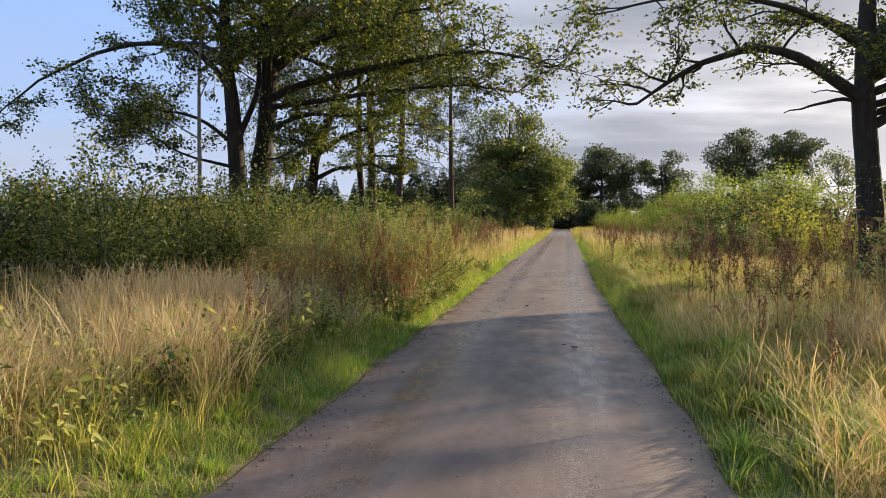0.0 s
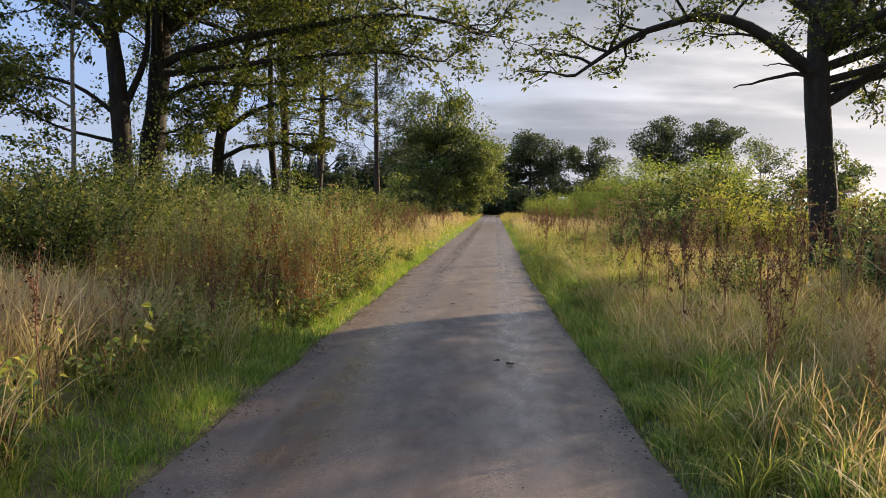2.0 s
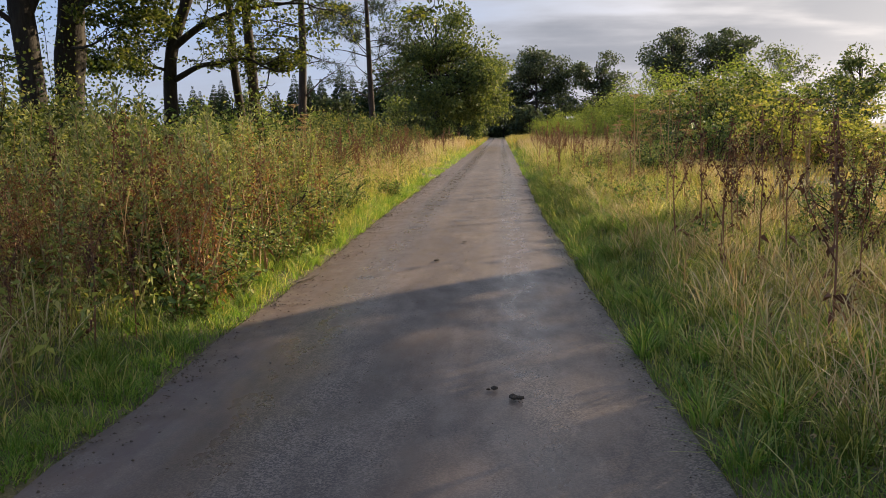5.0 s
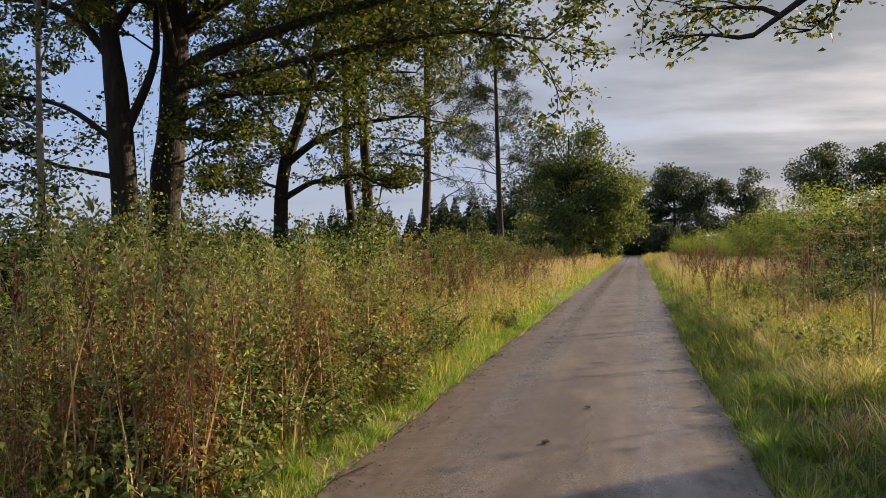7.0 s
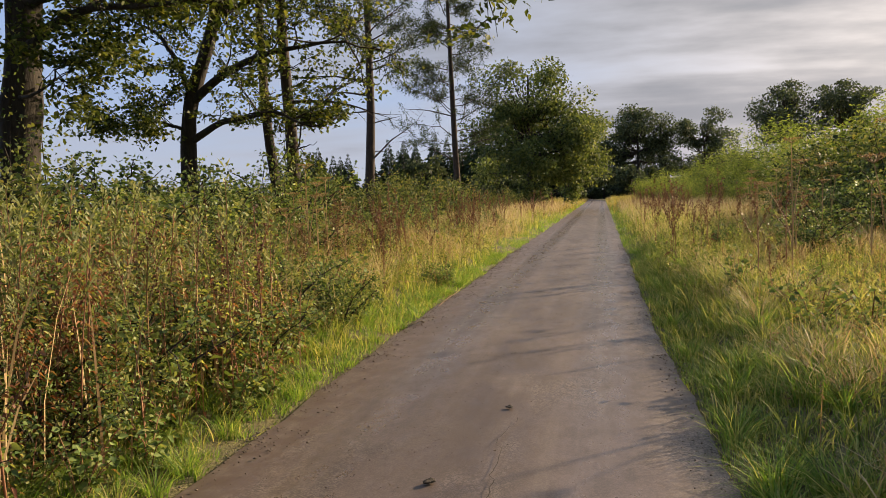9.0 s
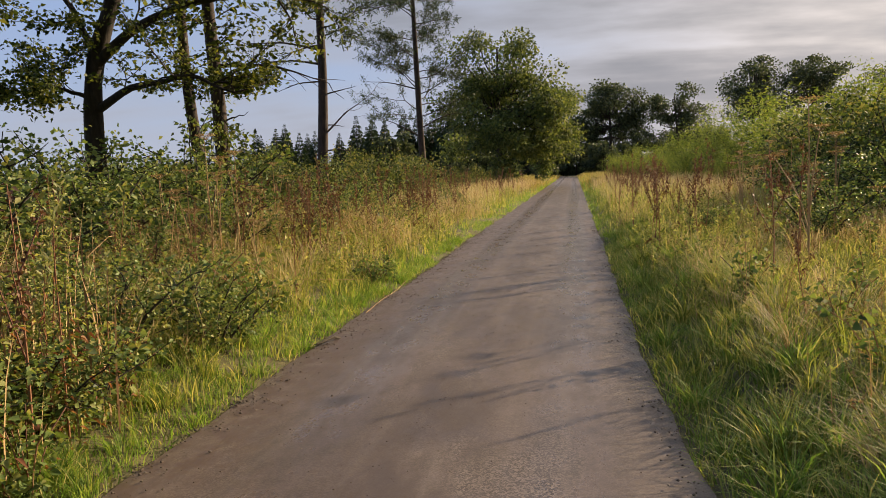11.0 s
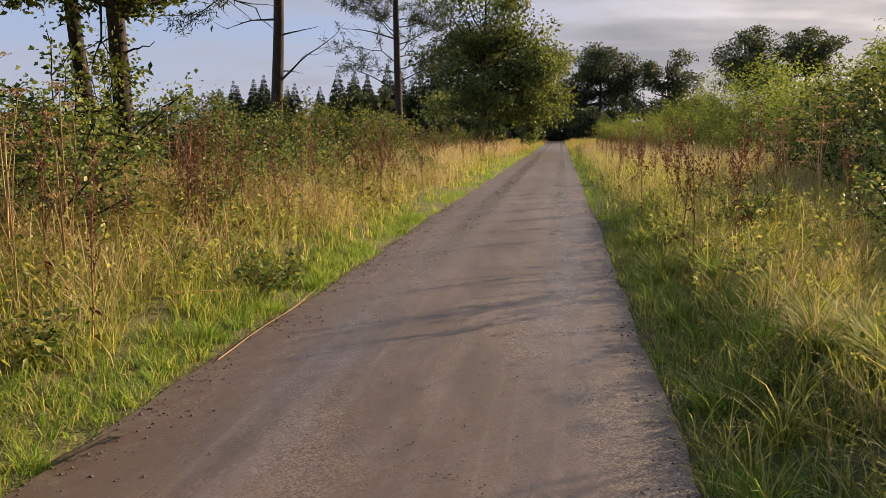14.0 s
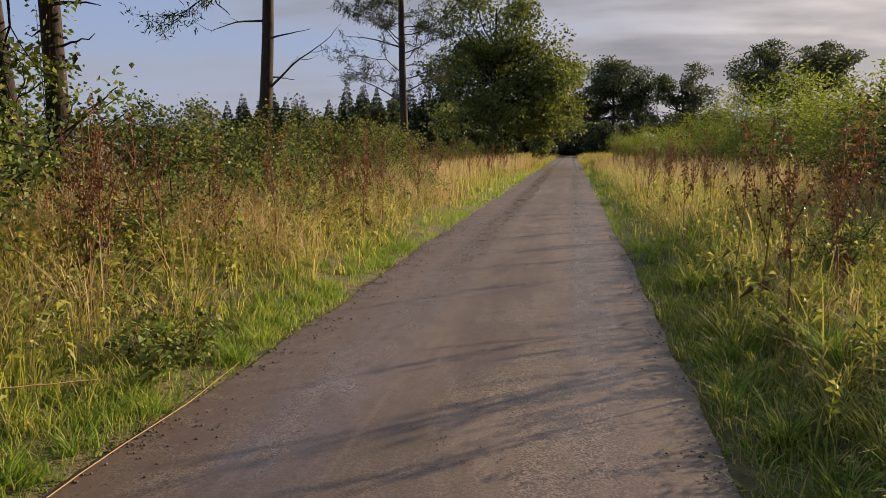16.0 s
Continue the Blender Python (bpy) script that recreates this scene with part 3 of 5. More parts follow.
oak("oak_tree", "tall dark oak with one limb arching over the lane",
    [(7.25, 19.9, 0), (7.1, 19.85, 1.8), (6.9, 19.8, 3.6), (6.8, 19.8, 4.9), (6.9, 19.8, 6.2), (6.8, 19.7, 8.0), (7.0, 19.9, 10.5)], 0.31,
    [([(6.8, 19.7, 4.5), (5.6, 19.5, 5.3), (4.9, 19.5, 5.75), (4.0, 19.5, 5.75), (3.1, 19.5, 5.4), (2.4, 19.5, 4.9), (1.7, 19.4, 4.4)], 0.16, 0.62),
     ([(6.9, 19.7, 5.6), (5.7, 19.3, 6.3), (4.4, 19.0, 6.7), (2.6, 18.9, 6.8), (0.9, 18.8, 6.4)], 0.10, 0.6),
     ([(6.85, 19.7, 4.4), (6.4, 19.6, 4.55), (5.9, 19.5, 4.5), (5.2, 19.4, 4.4)], 0.06, 0.0),
     ([(6.5, 19.6, 4.55), (6.0, 19.3, 4.7), (5.4, 19.2, 4.75)], 0.03, 0.0),
     ([(7.0, 19.8, 3.9), (7.8, 19.8, 4.4), (8.9, 19.7, 5.2), (10.4, 19.4, 5.7)], 0.13, 0.75),
     ([(6.9, 19.9, 5.2), (8.2, 21.0, 6.0), (9.2, 21.8, 6.8)], 0.12, 0.8),
     ([(6.9, 19.7, 5.0), (6.9, 18.8, 5.6), (6.6, 17.8, 5.7), (6.4, 17.0, 5.4)], 0.09, 0.4),
     ([(6.9, 19.7, 5.4), (7.6, 18.6, 6.4), (7.9, 17.8, 5.9), (8.0, 16.8, 5.6)], 0.10, 0.3),
     ([(7.0, 19.8, 6.0), (8.6, 20.6, 7.0), (10.6, 20.6, 7.2), (12.0, 20.0, 6.8)], 0.12, 0.6),
     ([(7.0, 19.8, 4.7), (9.5, 19.2, 5.6), (11.5, 18.6, 6.2), (13.0, 18.2, 6.0)], 0.11, 0.6),
     ([(7.0, 19.9, 5.0), (9.0, 21.0, 6.0), (11.0, 22.0, 6.8), (12.5, 22.6, 6.6)], 0.11, 1.0),
     ([(7.0, 19.7, 5.2), (8.8, 18.4, 6.2), (10.6, 17.4, 6.8), (11.8, 16.8, 6.2)], 0.10, 0.35),
     ([(7.0, 19.8, 4.2), (9.0, 20.2, 4.8), (10.8, 20.4, 4.9), (12.0, 20.6, 4.6)], 0.09, 1.0),
     ([(7.0, 19.8, 4.4), (8.8, 18.8, 4.9), (10.2, 17.9, 5.1), (11.4, 17.2, 4.8)], 0.09, 1.0)],
    11, (4.6, 9.5, 2.2), per=7, n_up=4)
oak("oak_tree", "slender dark oak behind the bushes",
    [(-9.0, 20.6, 0), (-9.0, 20.6, 2.3), (-9.1, 20.6, 3.9), (-9.2, 20.6, 5.0), (-9.4, 20.6, 6.3), (-9.5, 20.6, 10)], 0.27,
    [([(-9.3, 20.6, 5.2), (-9.9, 20.4, 6.2), (-11.6, 20.0, 6.4), (-13.2, 20.0, 5.9), (-14.8, 20.0, 5.2), (-16.0, 20.0, 4.1)], 0.09, 0.5),
     ([(-9.1, 20.5, 3.6), (-9.9, 20.3, 4.3), (-11.2, 20.2, 4.6), (-12.6, 20.1, 4.4)], 0.06, 0.6),
     ([(-9.05, 20.6, 3.7), (-8.6, 20.9, 4.9), (-8.5, 21.0, 6.4), (-8.0, 20.7, 8.0)], 0.10, 0.6),
     ([(-9.2, 20.5, 3.0), (-10.4, 20.0, 3.3), (-11.3, 19.8, 3.9)], 0.05, 0.6)],
    12, (5.4, 11.0, 3.6))
oak("oak_tree", "broad ivy-clad oak with long limbs towards the lane",
    [(-8.8, 21.3, 0), (-8.7, 21.3, 2.4), (-8.5, 21.3, 3.9), (-8.4, 21.3, 5.3), (-8.4, 21.3, 6.4), (-8.3, 21.3, 11)], 0.33,
    [([(-8.4, 21.3, 4.9), (-8.0, 21.0, 5.2), (-6.4, 21.0, 5.5), (-5.4, 21.0, 5.8), (-3.9, 21.0, 6.0), (-2.2, 20.6, 6.2), (-0.4, 20.3, 5.7)], 0.12, 0.95),
     ([(-8.5, 21.2, 3.9), (-7.6, 21.0, 4.4), (-7.2, 21.0, 4.5), (-6.4, 21.0, 4.45), (-5.2, 20.9, 4.6)], 0.09, 0.6),
     ([(-8.4, 21.2, 4.7), (-6.5, 21.0, 4.9), (-5.4, 21.0, 5.1), (-3.3, 20.8, 5.3), (-1.5, 20.8, 5.2)], 0.09, 0.9),
     ([(-8.4, 21.3, 5.6), (-7.4, 21.8, 6.6), (-5.9, 22.4, 7.4), (-4.0, 22.8, 7.8)], 0.12, 0.9),
     ([(-8.6, 21.2, 3.3), (-8.0, 20.8, 3.2), (-7.2, 20.6, 3.5)], 0.04, 0.5),
     ([(-8.4, 21.3, 5.2), (-7.8, 19.8, 6.2), (-6.4, 18.4, 7.0), (-4.6, 17.6, 7.2)], 0.10, 0.85)],
    13, (5.6, 12.0, 4.8))
oak("oak_tree", "crooked oak leaning towards the lane",
    [(-9.05, 27, 0), (-9.0, 27, 2.9), (-8.9, 27, 4.1), (-8.4, 27, 4.8), (-8.1, 27, 5.9), (-7.9, 27, 7.2), (-7.6, 27, 9.0)], 0.22,
    [([(-8.8, 27, 3.9), (-8.0, 26.8, 4.4), (-6.9, 26.7, 4.8), (-6.1, 26.6, 4.9), (-4.9, 26.3, 4.8)], 0.11, 0.65),
     ([(-8.9, 27, 3.0), (-8.0, 26.8, 3.4), (-6.7, 26.6, 3.6), (-5.9, 26.4, 3.3)], 0.09, 0.8),
     ([(-8.9, 27, 4.2), (-9.4, 27, 5.3), (-9.9, 27, 5.7), (-10.8, 27, 6.0)], 0.07, 0.8),
     ([(-8.1, 27, 5.8), (-6.8, 26.8, 6.5), (-5.0, 26.5, 6.9)], 0.08, 0.85),
     ([(-8.9, 27, 3.2), (-9.6, 26.7, 3.5), (-10.2, 26.4, 3.4)], 0.05, 0.7)],
    14, (5.6, 9.5, 3.4))


def pine(trunk, r0, seed, label, stubs, bush_from, top_r, n_br=26, lean_to=None, size=0.2):
    """A pine: straight scaly trunk, dead side branches below, tufts of needles above."""
    g = np.random.default_rng(seed)
    ob = thing("pine_tree", label, "tree", "pines beside the lane")
    tr = Heap()
    tl = smooth_line(trunk, 20, 0.008, g)
    tube(tr, tl, np.interp(np.linspace(0, 1, 20), [0, 0.05, 1], [r0 * 1.3, r0, r0 * 0.35]), 10)
    part("trunk", tr, M_PINEBARK, ob, smooth=True)
    at = lambda z: np.array([np.interp(z, tl[:, 2], tl[:, c]) for c in range(3)])
    for z, a, ln, rise in stubs:
        b = at(z)
        d = np.array([math.cos(a), math.sin(a), rise])
        line = smooth_line([b, b + d * ln * 0.5, b + d * ln + np.array([0, 0, -0.12 * ln])], 8, 0.05, g)
        h, junk = Heap(), []
        tube(h, line, np.linspace(min(0.05, 0.02 + ln * 0.012), 0.006, 8), 5)
        if ln > 1.2:
            for i in range(3, 8):
                sprout(h, junk, g, line[i], unit(d + g.normal(size=3) * 0.7 + np.array([0, 0, -0.3])), ln * 0.3, 0.012, 0)
        part("dead_branch", h, M_PINEBARK, ob, "bare dead branch", smooth=True)
    wood, leaf, anchors = Heap(), Heap(), []
    z1 = tl[-1, 2]
    for k in range(n_br):
        f = k / n_br
        z = bush_from + (z1 - bush_from) * f
        b = at(z)
        a = g.uniform(0, 6.28) if lean_to is None else lean_to + g.normal() * 1.1
        ln = top_r * (1 - 0.75 * f) * g.uniform(0.6, 1.15)
        d = unit(np.array([math.cos(a), math.sin(a), 0.15 + 0.3 * g.random()]))
        sprout(wood, anchors, g, b, d, ln, 0.035, 1, 0.1, 0.6)
    part("bough_wood", wood, M_PINEBARK, ob, smooth=True)
    A = np.array(anchors)
    per = 20
    P = np.repeat(A[:, :3], per, 0) + g.normal(size=(len(A) * per, 3)) * 0.09
    D = np.repeat(A[:, 3:], per, 0) * 0.5 + g.normal(size=P.shape)
    leaves(leaf, P, D, size * g.uniform(0.7, 1.2, len(P)), 0.036, 0.1, g)
    part("crown", leaf, M_NEEDLE, ob, "tufts of dull green needles")


pine([(-7.25, 28.2, 0), (-7.4, 28.2, 2), (-7.6, 28.2, 3), (-7.62, 28.2, 4.5), (-7.7, 28.2, 11)], 0.135, 21, "thin bare pine trunk with ivy at its foot", [(4.1, 0.4, 0.3, 0.2), (5.3, 2.5, 0.9, 0.1)], 7.5, 1.8)
pine([(-7.2, 29, 0), (-7.3, 29, 2.1), (-7.3, 29, 3.6), (-7.4, 29, 4.7), (-7.5, 29, 12)], 0.175, 22, "reddish pine trunk with broken branch stubs", [(4.75, 0.1, 0.35, 0.25), (4.35, 0.2, 0.3, 0.1), (4.0, -0.1, 2.6, -0.03), (3.4, -0.2, 0.9, 0.05), (2.8, 0.2, 0.5, 0.3), (3.1, 2.9, 0.4, 0.0)], 7.5, 2.2)
pine([(-8.95, 40.5, 0), (-8.8, 40.5, 2.1), (-8.6, 40.5, 5.2), (-8.6, 40.5, 7), (-8.6, 40.5, 13)], 0.21, 23, "tall pine with long drooping dead branches", [(6.1, 3.3, 3.2, 0.25), (5.0, 3.5, 1.6, -0.05), (4.5, 0.2, 1.2, 0.25), (3.0, -0.1, 2.0, 0.92), (3.4, 0.4, 0.8, 0.1), (5.6, 2.9, 2.8, 0.2), (2.5, 0.1, 1.2, 0.0)], 6.3, 2.6, 24)
pine([(-8.55, 58.9, 0), (-8.6, 58.9, 1.4), (-8.7, 58.9, 4.3), (-8.8, 58.9, 10.6), (-8.9, 58.9, 16)], 0.22, 24, "tall thin pine with needle tufts on long branches", [(3.7, 3.3, 3.0, 0.62), (2.4, 0.1, 1.8, -0.2), (4.2, 0.2, 2.4, 0.5), (1.9, 0.4, 1.4, -0.25), (6.5, 3.3, 3.2, 0.3)], 4.6, 3.6, 36, size=0.3)
oak("birch_tree", "thin pale-barked trunk among the oaks", [(-9.35, 18.8, 0), (-9.25, 18.8, 2.5), (-9.3, 18.8, 5), (-9.2, 18.8, 8)], 0.065,
    [([(-9.3, 18.8, 3.6), (-10.0, 18.6, 4.0), (-10.9, 18.5, 3.9)], 0.025, 0.5), ([(-9.25, 18.8, 4.6), (-8.9, 18.6, 5.2), (-8.5, 18.5, 5.6)], 0.02, 0.5)],
    15, (5.0, 8.0, 1.3), per=5, bark=M_PALEBARK, crown_len=0.8, n_up=6)


def far_tree(name, label, at, height, R, seed, mat=M_FARLEAF, n=5200, size=0.42, trunk_share=0.25, bark=M_BARK, lumps=34, r0=None, squash=1.0):
    """A tree in the distance: trunk, forking limbs, and a lumpy crown of many leaf sprays."""
    g = np.random.default_rng(seed)
    ob = thing(name, label, "tree", at=at)
    wood, leaf, tr = Heap(), Heap(), Heap()
    r0 = r0 or height * 0.018
    tl = smooth_line([(0, 0, -0.1), (g.normal() * 0.2, 0, height * 0.3), (g.normal() * 0.4, g.normal() * 0.4, height * 0.8)], 10, 0.03, g)
    tube(tr, tl, np.linspace(r0 * 1.2, r0 * 0.25, 10), 8)
    part("trunk", tr, bark, ob, smooth=True)
    cz0 = height * trunk_share
    pts = []
    # the crown is several rounded masses of differing size, the tallest in the middle
    span = height - cz0
    lobes = [np.array([0, 0, height - 0.36 * span, min(0.33 * span, 0.6 * R)])]
    for k in range(12):
        a, q = k * 2.4 + g.uniform(-0.4, 0.4), g.uniform(0.35, 0.78)
        lobes.append(np.array([math.cos(a) * R * q, math.sin(a) * R * q, cz0 + span * g.uniform(0.10, 0.78 - 0.3 * q), R * g.uniform(0.2, 0.42)]))
    weight = np.array([b[3] ** 2 for b in lobes])
    weight /= weight.sum()
    for k in range(lumps):
        u = g.normal(size=3)
        u /= np.linalg.norm(u)
        f = g.random() ** 0.35
        lob = lobes[g.choice(len(lobes), p=weight)]
        c = lob[:3] + u * f * lob[3] * np.array([1, 1, 0.85])
        c[2] = min(max(c[2], cz0 + 0.05 * height), height * 0.97)
        b = tl[min(9, 3 + int(5 * (c[2] / height)))]
        tube(wood, smooth_line([b, b * 0.45 + c * 0.55 + np.array([0, 0, -0.06 * height]), c], 6, 0.06, g), np.linspace(r0 * 0.35, 0.02, 6), 4)
        pts.append(c)
    C = np.array(pts)
    idx = g.integers(0, lumps, n)
    rad = R * 0.26 * g.uniform(0.6, 1.25, lumps)
    off = g.normal(size=(n, 3))
    off /= np.linalg.norm(off, axis=1, keepdims=True)
    P = C[idx] + off * (rad[idx] * g.random(n) ** 0.45)[:, None] * np.array([1, 1, 0.6])
    L = size * g.uniform(0.5, 1.3, n)
    leaves(leaf, P, off * 0.7 + g.normal(size=(n, 3)) * 0.8, L, L * 0.7, 0.15, g)
    part("bough_wood", wood, bark, ob, smooth=True)
    part("crown", leaf, mat, ob, "lumpy crown of many small leaf sprays")
    return ob


far_tree("alder_tree", "dense spreading green tree beside the lane", (-5.6, 76, 0), 14.2, 6.4, 31, n=36000, size=0.25, trunk_share=0.06, lumps=130)
far_tree("alder_tree", "bushy low green tree beside the lane", (-3.6, 92, 0), 7.5, 2.9, 32, n=5500, size=0.24, trunk_share=0.08)
far_tree("oak_tree", "dark round oak far down the lane", (6.8, 158, 0), 19.4, 8.2, 33, M_FAROAK, n=17000, size=0.42, trunk_share=0.12, lumps=80)
far_tree("oak_tree", "smaller rounded oak far down the lane", (19.6, 166, 0), 18.2, 7.2, 34, M_FAROAK, n=11000, size=0.42, trunk_share=0.1, lumps=64)
far_tree("oak_tree", "wide dark oak beyond the fields", (43, 212, 0), 28.4, 10.5, 35, M_FAROAK, n=9500, size=0.6, trunk_share=0.36, lumps=56)
far_tree("oak_tree", "wide dark oak beyond the fields", (58, 218, 0), 28.0, 10.0, 36, M_FAROAK, n=7500, size=0.6, trunk_share=0.45, lumps=46)
far_tree("birch_tree", "pale sparse tree standing in haze", (32, 100, 0), 11.8, 4.3, 37, n=2200, size=0.26, trunk_share=0.45, bark=M_PALEBARK, r0=0.17, lumps=34)
far_tree("oak_tree", "round tree on the edge of the field", (43, 105, 0), 11.5, 4.8, 38, n=3500, size=0.35, trunk_share=0.35)
for k, (x, y, h, r) in enumerate([(-14, 118, 10, 4.4), (-19, 96, 7, 3.2), (-13, 150, 12, 5), (-5.5, 128, 8.5, 3.4), (24, 185, 12, 6), (70, 190, 13, 6), (62, 150, 9, 4.5), (84, 210, 14, 7), (-75, 150, 7, 5), (-92, 160, 8, 6), (-60, 170, 7, 5), (38, 230, 13, 7),
                                  (-6, 185, 12, 6), (1.5, 196, 13, 6.5), (5.0, 142, 7, 3.2), (-3.5, 160, 9, 4.0), (13, 190, 12, 7), (-22, 180, 12, 6)]):
    far_tree("oak_tree", "rounded green tree in the distance", (x, y, 0), h, r, 50 + k, M_FAROAK, n=3200, size=0.5, trunk_share=0.04, lumps=40)


def spruce(at, height, seed):
    """A spruce: whorls of drooping boughs on a straight stem, pointed at the top."""
    g = np.random.default_rng(seed)
    ob = thing("spruce_tree", "dark pointed spruce in the distant plantation", "tree", "spruce plantation", at=at)
    tr, leaf = Heap(), Heap()
    tube(tr, [(0, 0, -0.1), (0, 0, height * 0.5), (0, 0, height)], [height * 0.014, height * 0.009, 0.01], 6)
    part("trunk", tr, M_BARK, ob, smooth=True)
    n = 1500
    f = g.random(n) ** 0.9
    a = g.uniform(0, 6.28, n)
    whorl = np.floor(f * 16) / 16
    z = height * (0.06 + 0.94 * (whorl * 0.25 + f * 0.75))
    R = (height - z) * 0.27 + 0.08
    rr = R * g.random(n) ** 0.5 * g.uniform(0.75, 1.15, n)
    P = np.stack([np.cos(a) * rr, np.sin(a) * rr, z - rr * 0.25], 1)
    D = np.stack([np.cos(a), np.sin(a), -0.25 + 0 * a], 1) + g.normal(size=(n, 3)) * 0.35
    L = np.clip(R * 0.5, 0.12, 0.85) * g.uniform(0.7, 1.2, n)
    leaves(leaf, P, D, L, L * 0.55, 0.25, g)
    part("crown", leaf, M_SPRUCE, ob)
    return ob


spr = [spruce((-29.6, 128, 0), 10.2, 71), spruce((-41, 128, 0), 8.8, 72), spruce((-48, 130, 0), 8.8, 73)]
g = np.random.default_rng(5)
for k in range(30):
    x = -56 + k * 1.55 + g.uniform(-0.5, 0.5)
    y = 128 + g.uniform(4, 22)
    s = (1.05 + 0.35 * g.random()) * (1.0 if x > -36 else 0.85)
    copy_thing(spr[k % 3], pose(x, y, 0, 0, 0, g.uniform(0, 360)) @ Matrix.Scale(s, 4))
for k in range(8):
    copy_thing(spr[k % 3], pose(-24 + k * 2.3, 175 + 3 * (k % 3), 0, 0, 0, k * 50) @ Matrix.Scale(1.15, 4))

# ---- shrubs ----


def shrub(name, label, height, R, seed, mat, n=2600, size=0.075, stems=9, bark=M_BARK, upright=0.5, width=0.55, category="bush"):
    """A bush: several stems from one foot, each with its twigs, and leaves thick on the outside."""
    g = np.random.default_rng(seed)
    ob = thing(name, label, category)
    leaf, anchors = Heap(), []
    for k in range(stems):
        wood = Heap()
        a = k * 2.4 + g.uniform(-0.5, 0.5)
        f = math.sqrt((k + 0.5) / stems)
        end = np.array([math.cos(a) * R * f, math.sin(a) * R * f, height * (1.0 - 0.42 * f * f) * g.uniform(0.72, 1.06)])
        line = smooth_line([(math.cos(a) * 0.12, math.sin(a) * 0.12, -0.1), end * np.array([0.45, 0.45, 0.55]), end], 8, 0.03, g)
        tube(wood, line, np.linspace(0.025, 0.006, 8), 4)
        for i in range(2, 8):
            for _ in range(2):
                d = unit(unit(line[i] - line[i - 1]) * upright + g.normal(size=3) * np.array([0.7, 0.7, 0.45]))
                sprout(wood, anchors, g, line[i], d, height * g.uniform(0.12, 0.34), 0.008, 0)
        part("stem", wood, bark, ob)
    A = np.array(anchors)
    per = max(1, n // len(A))
    clothe(leaf, anchors, g, per, size, height * 0.05, 0.9, width)
    part("foliage", leaf, mat, ob, kind="stuff")
    return ob


def scatter(kinds, spots):
    """Copies of a few kinds of plant at (x, y, size); the first of each kind takes the first spots."""
    g = np.random.default_rng(len(spots))
    for k, (x, y, s) in enumerate(spots):
        z = float(ground_z(x, y)) - 0.03
        m = pose(x, y, z, 0, 0, g.uniform(0, 360)) @ Matrix.Diagonal((s, s, s * g.uniform(0.92, 1.08), 1))
        if k < len(kinds):
            kinds[k].matrix_basis = m
        else:
            copy_thing(kinds[k % len(kinds)], m)


def spots(n, x0, x1, y0, y1, s0, s1, seed, gap=0.0):
    g = np.random.default_rng(seed)
    out = []
    for _ in range(n * 12):
        if len(out) == n:
            break
        x, y = g.uniform(x0, x1), g.uniform(y0, y1)
        if all((x - a) ** 2 + (y - b) ** 2 > gap * gap for a, b, _ in out):
            out.append((x, y, g.uniform(s0, s1)))
    return out


hedge = [shrub("hedge_bush", "dense dark green bush of small leaves behind the verge", 2.1, 1.25, 80 + k, M_HEDGE, 6400, 0.066, 11, width=0.72) for k in range(3)]
scatter(hedge, [(-6.9, 11.2, 0.95), (-6.6, 13.6, 1.0), (-7.0, 16.0, 1.02), (-8.9, 13.0, 1.05), (-9.3, 16.2, 1.0), (-6.9, 18.3, 0.95), (-7.6, 8.8, 0.95), (-9.6, 10.4, 1.05),
                (-11.8, 12.2, 1.0), (-11.9, 16.0, 1.05), (-8.6, 18.6, 1.0), (-11.0, 19.0, 1.0), (-14.0, 14.5, 1.1), (-14.5, 19.0, 1.1), (-6.0, 9.6, 0.75), (-5.9, 12.3, 0.8), (-10.2, 7.6, 1.0), (-7.4, 6.4, 0.9)])
bram = [shrub("bramble_bush", "low dark bramble bush with glossy leaves", 1.25, 1.05, 90 + k, M_BRAMBLE, 3500, 0.058, 10, upright=0.2, width=0.65) for k in range(3)]
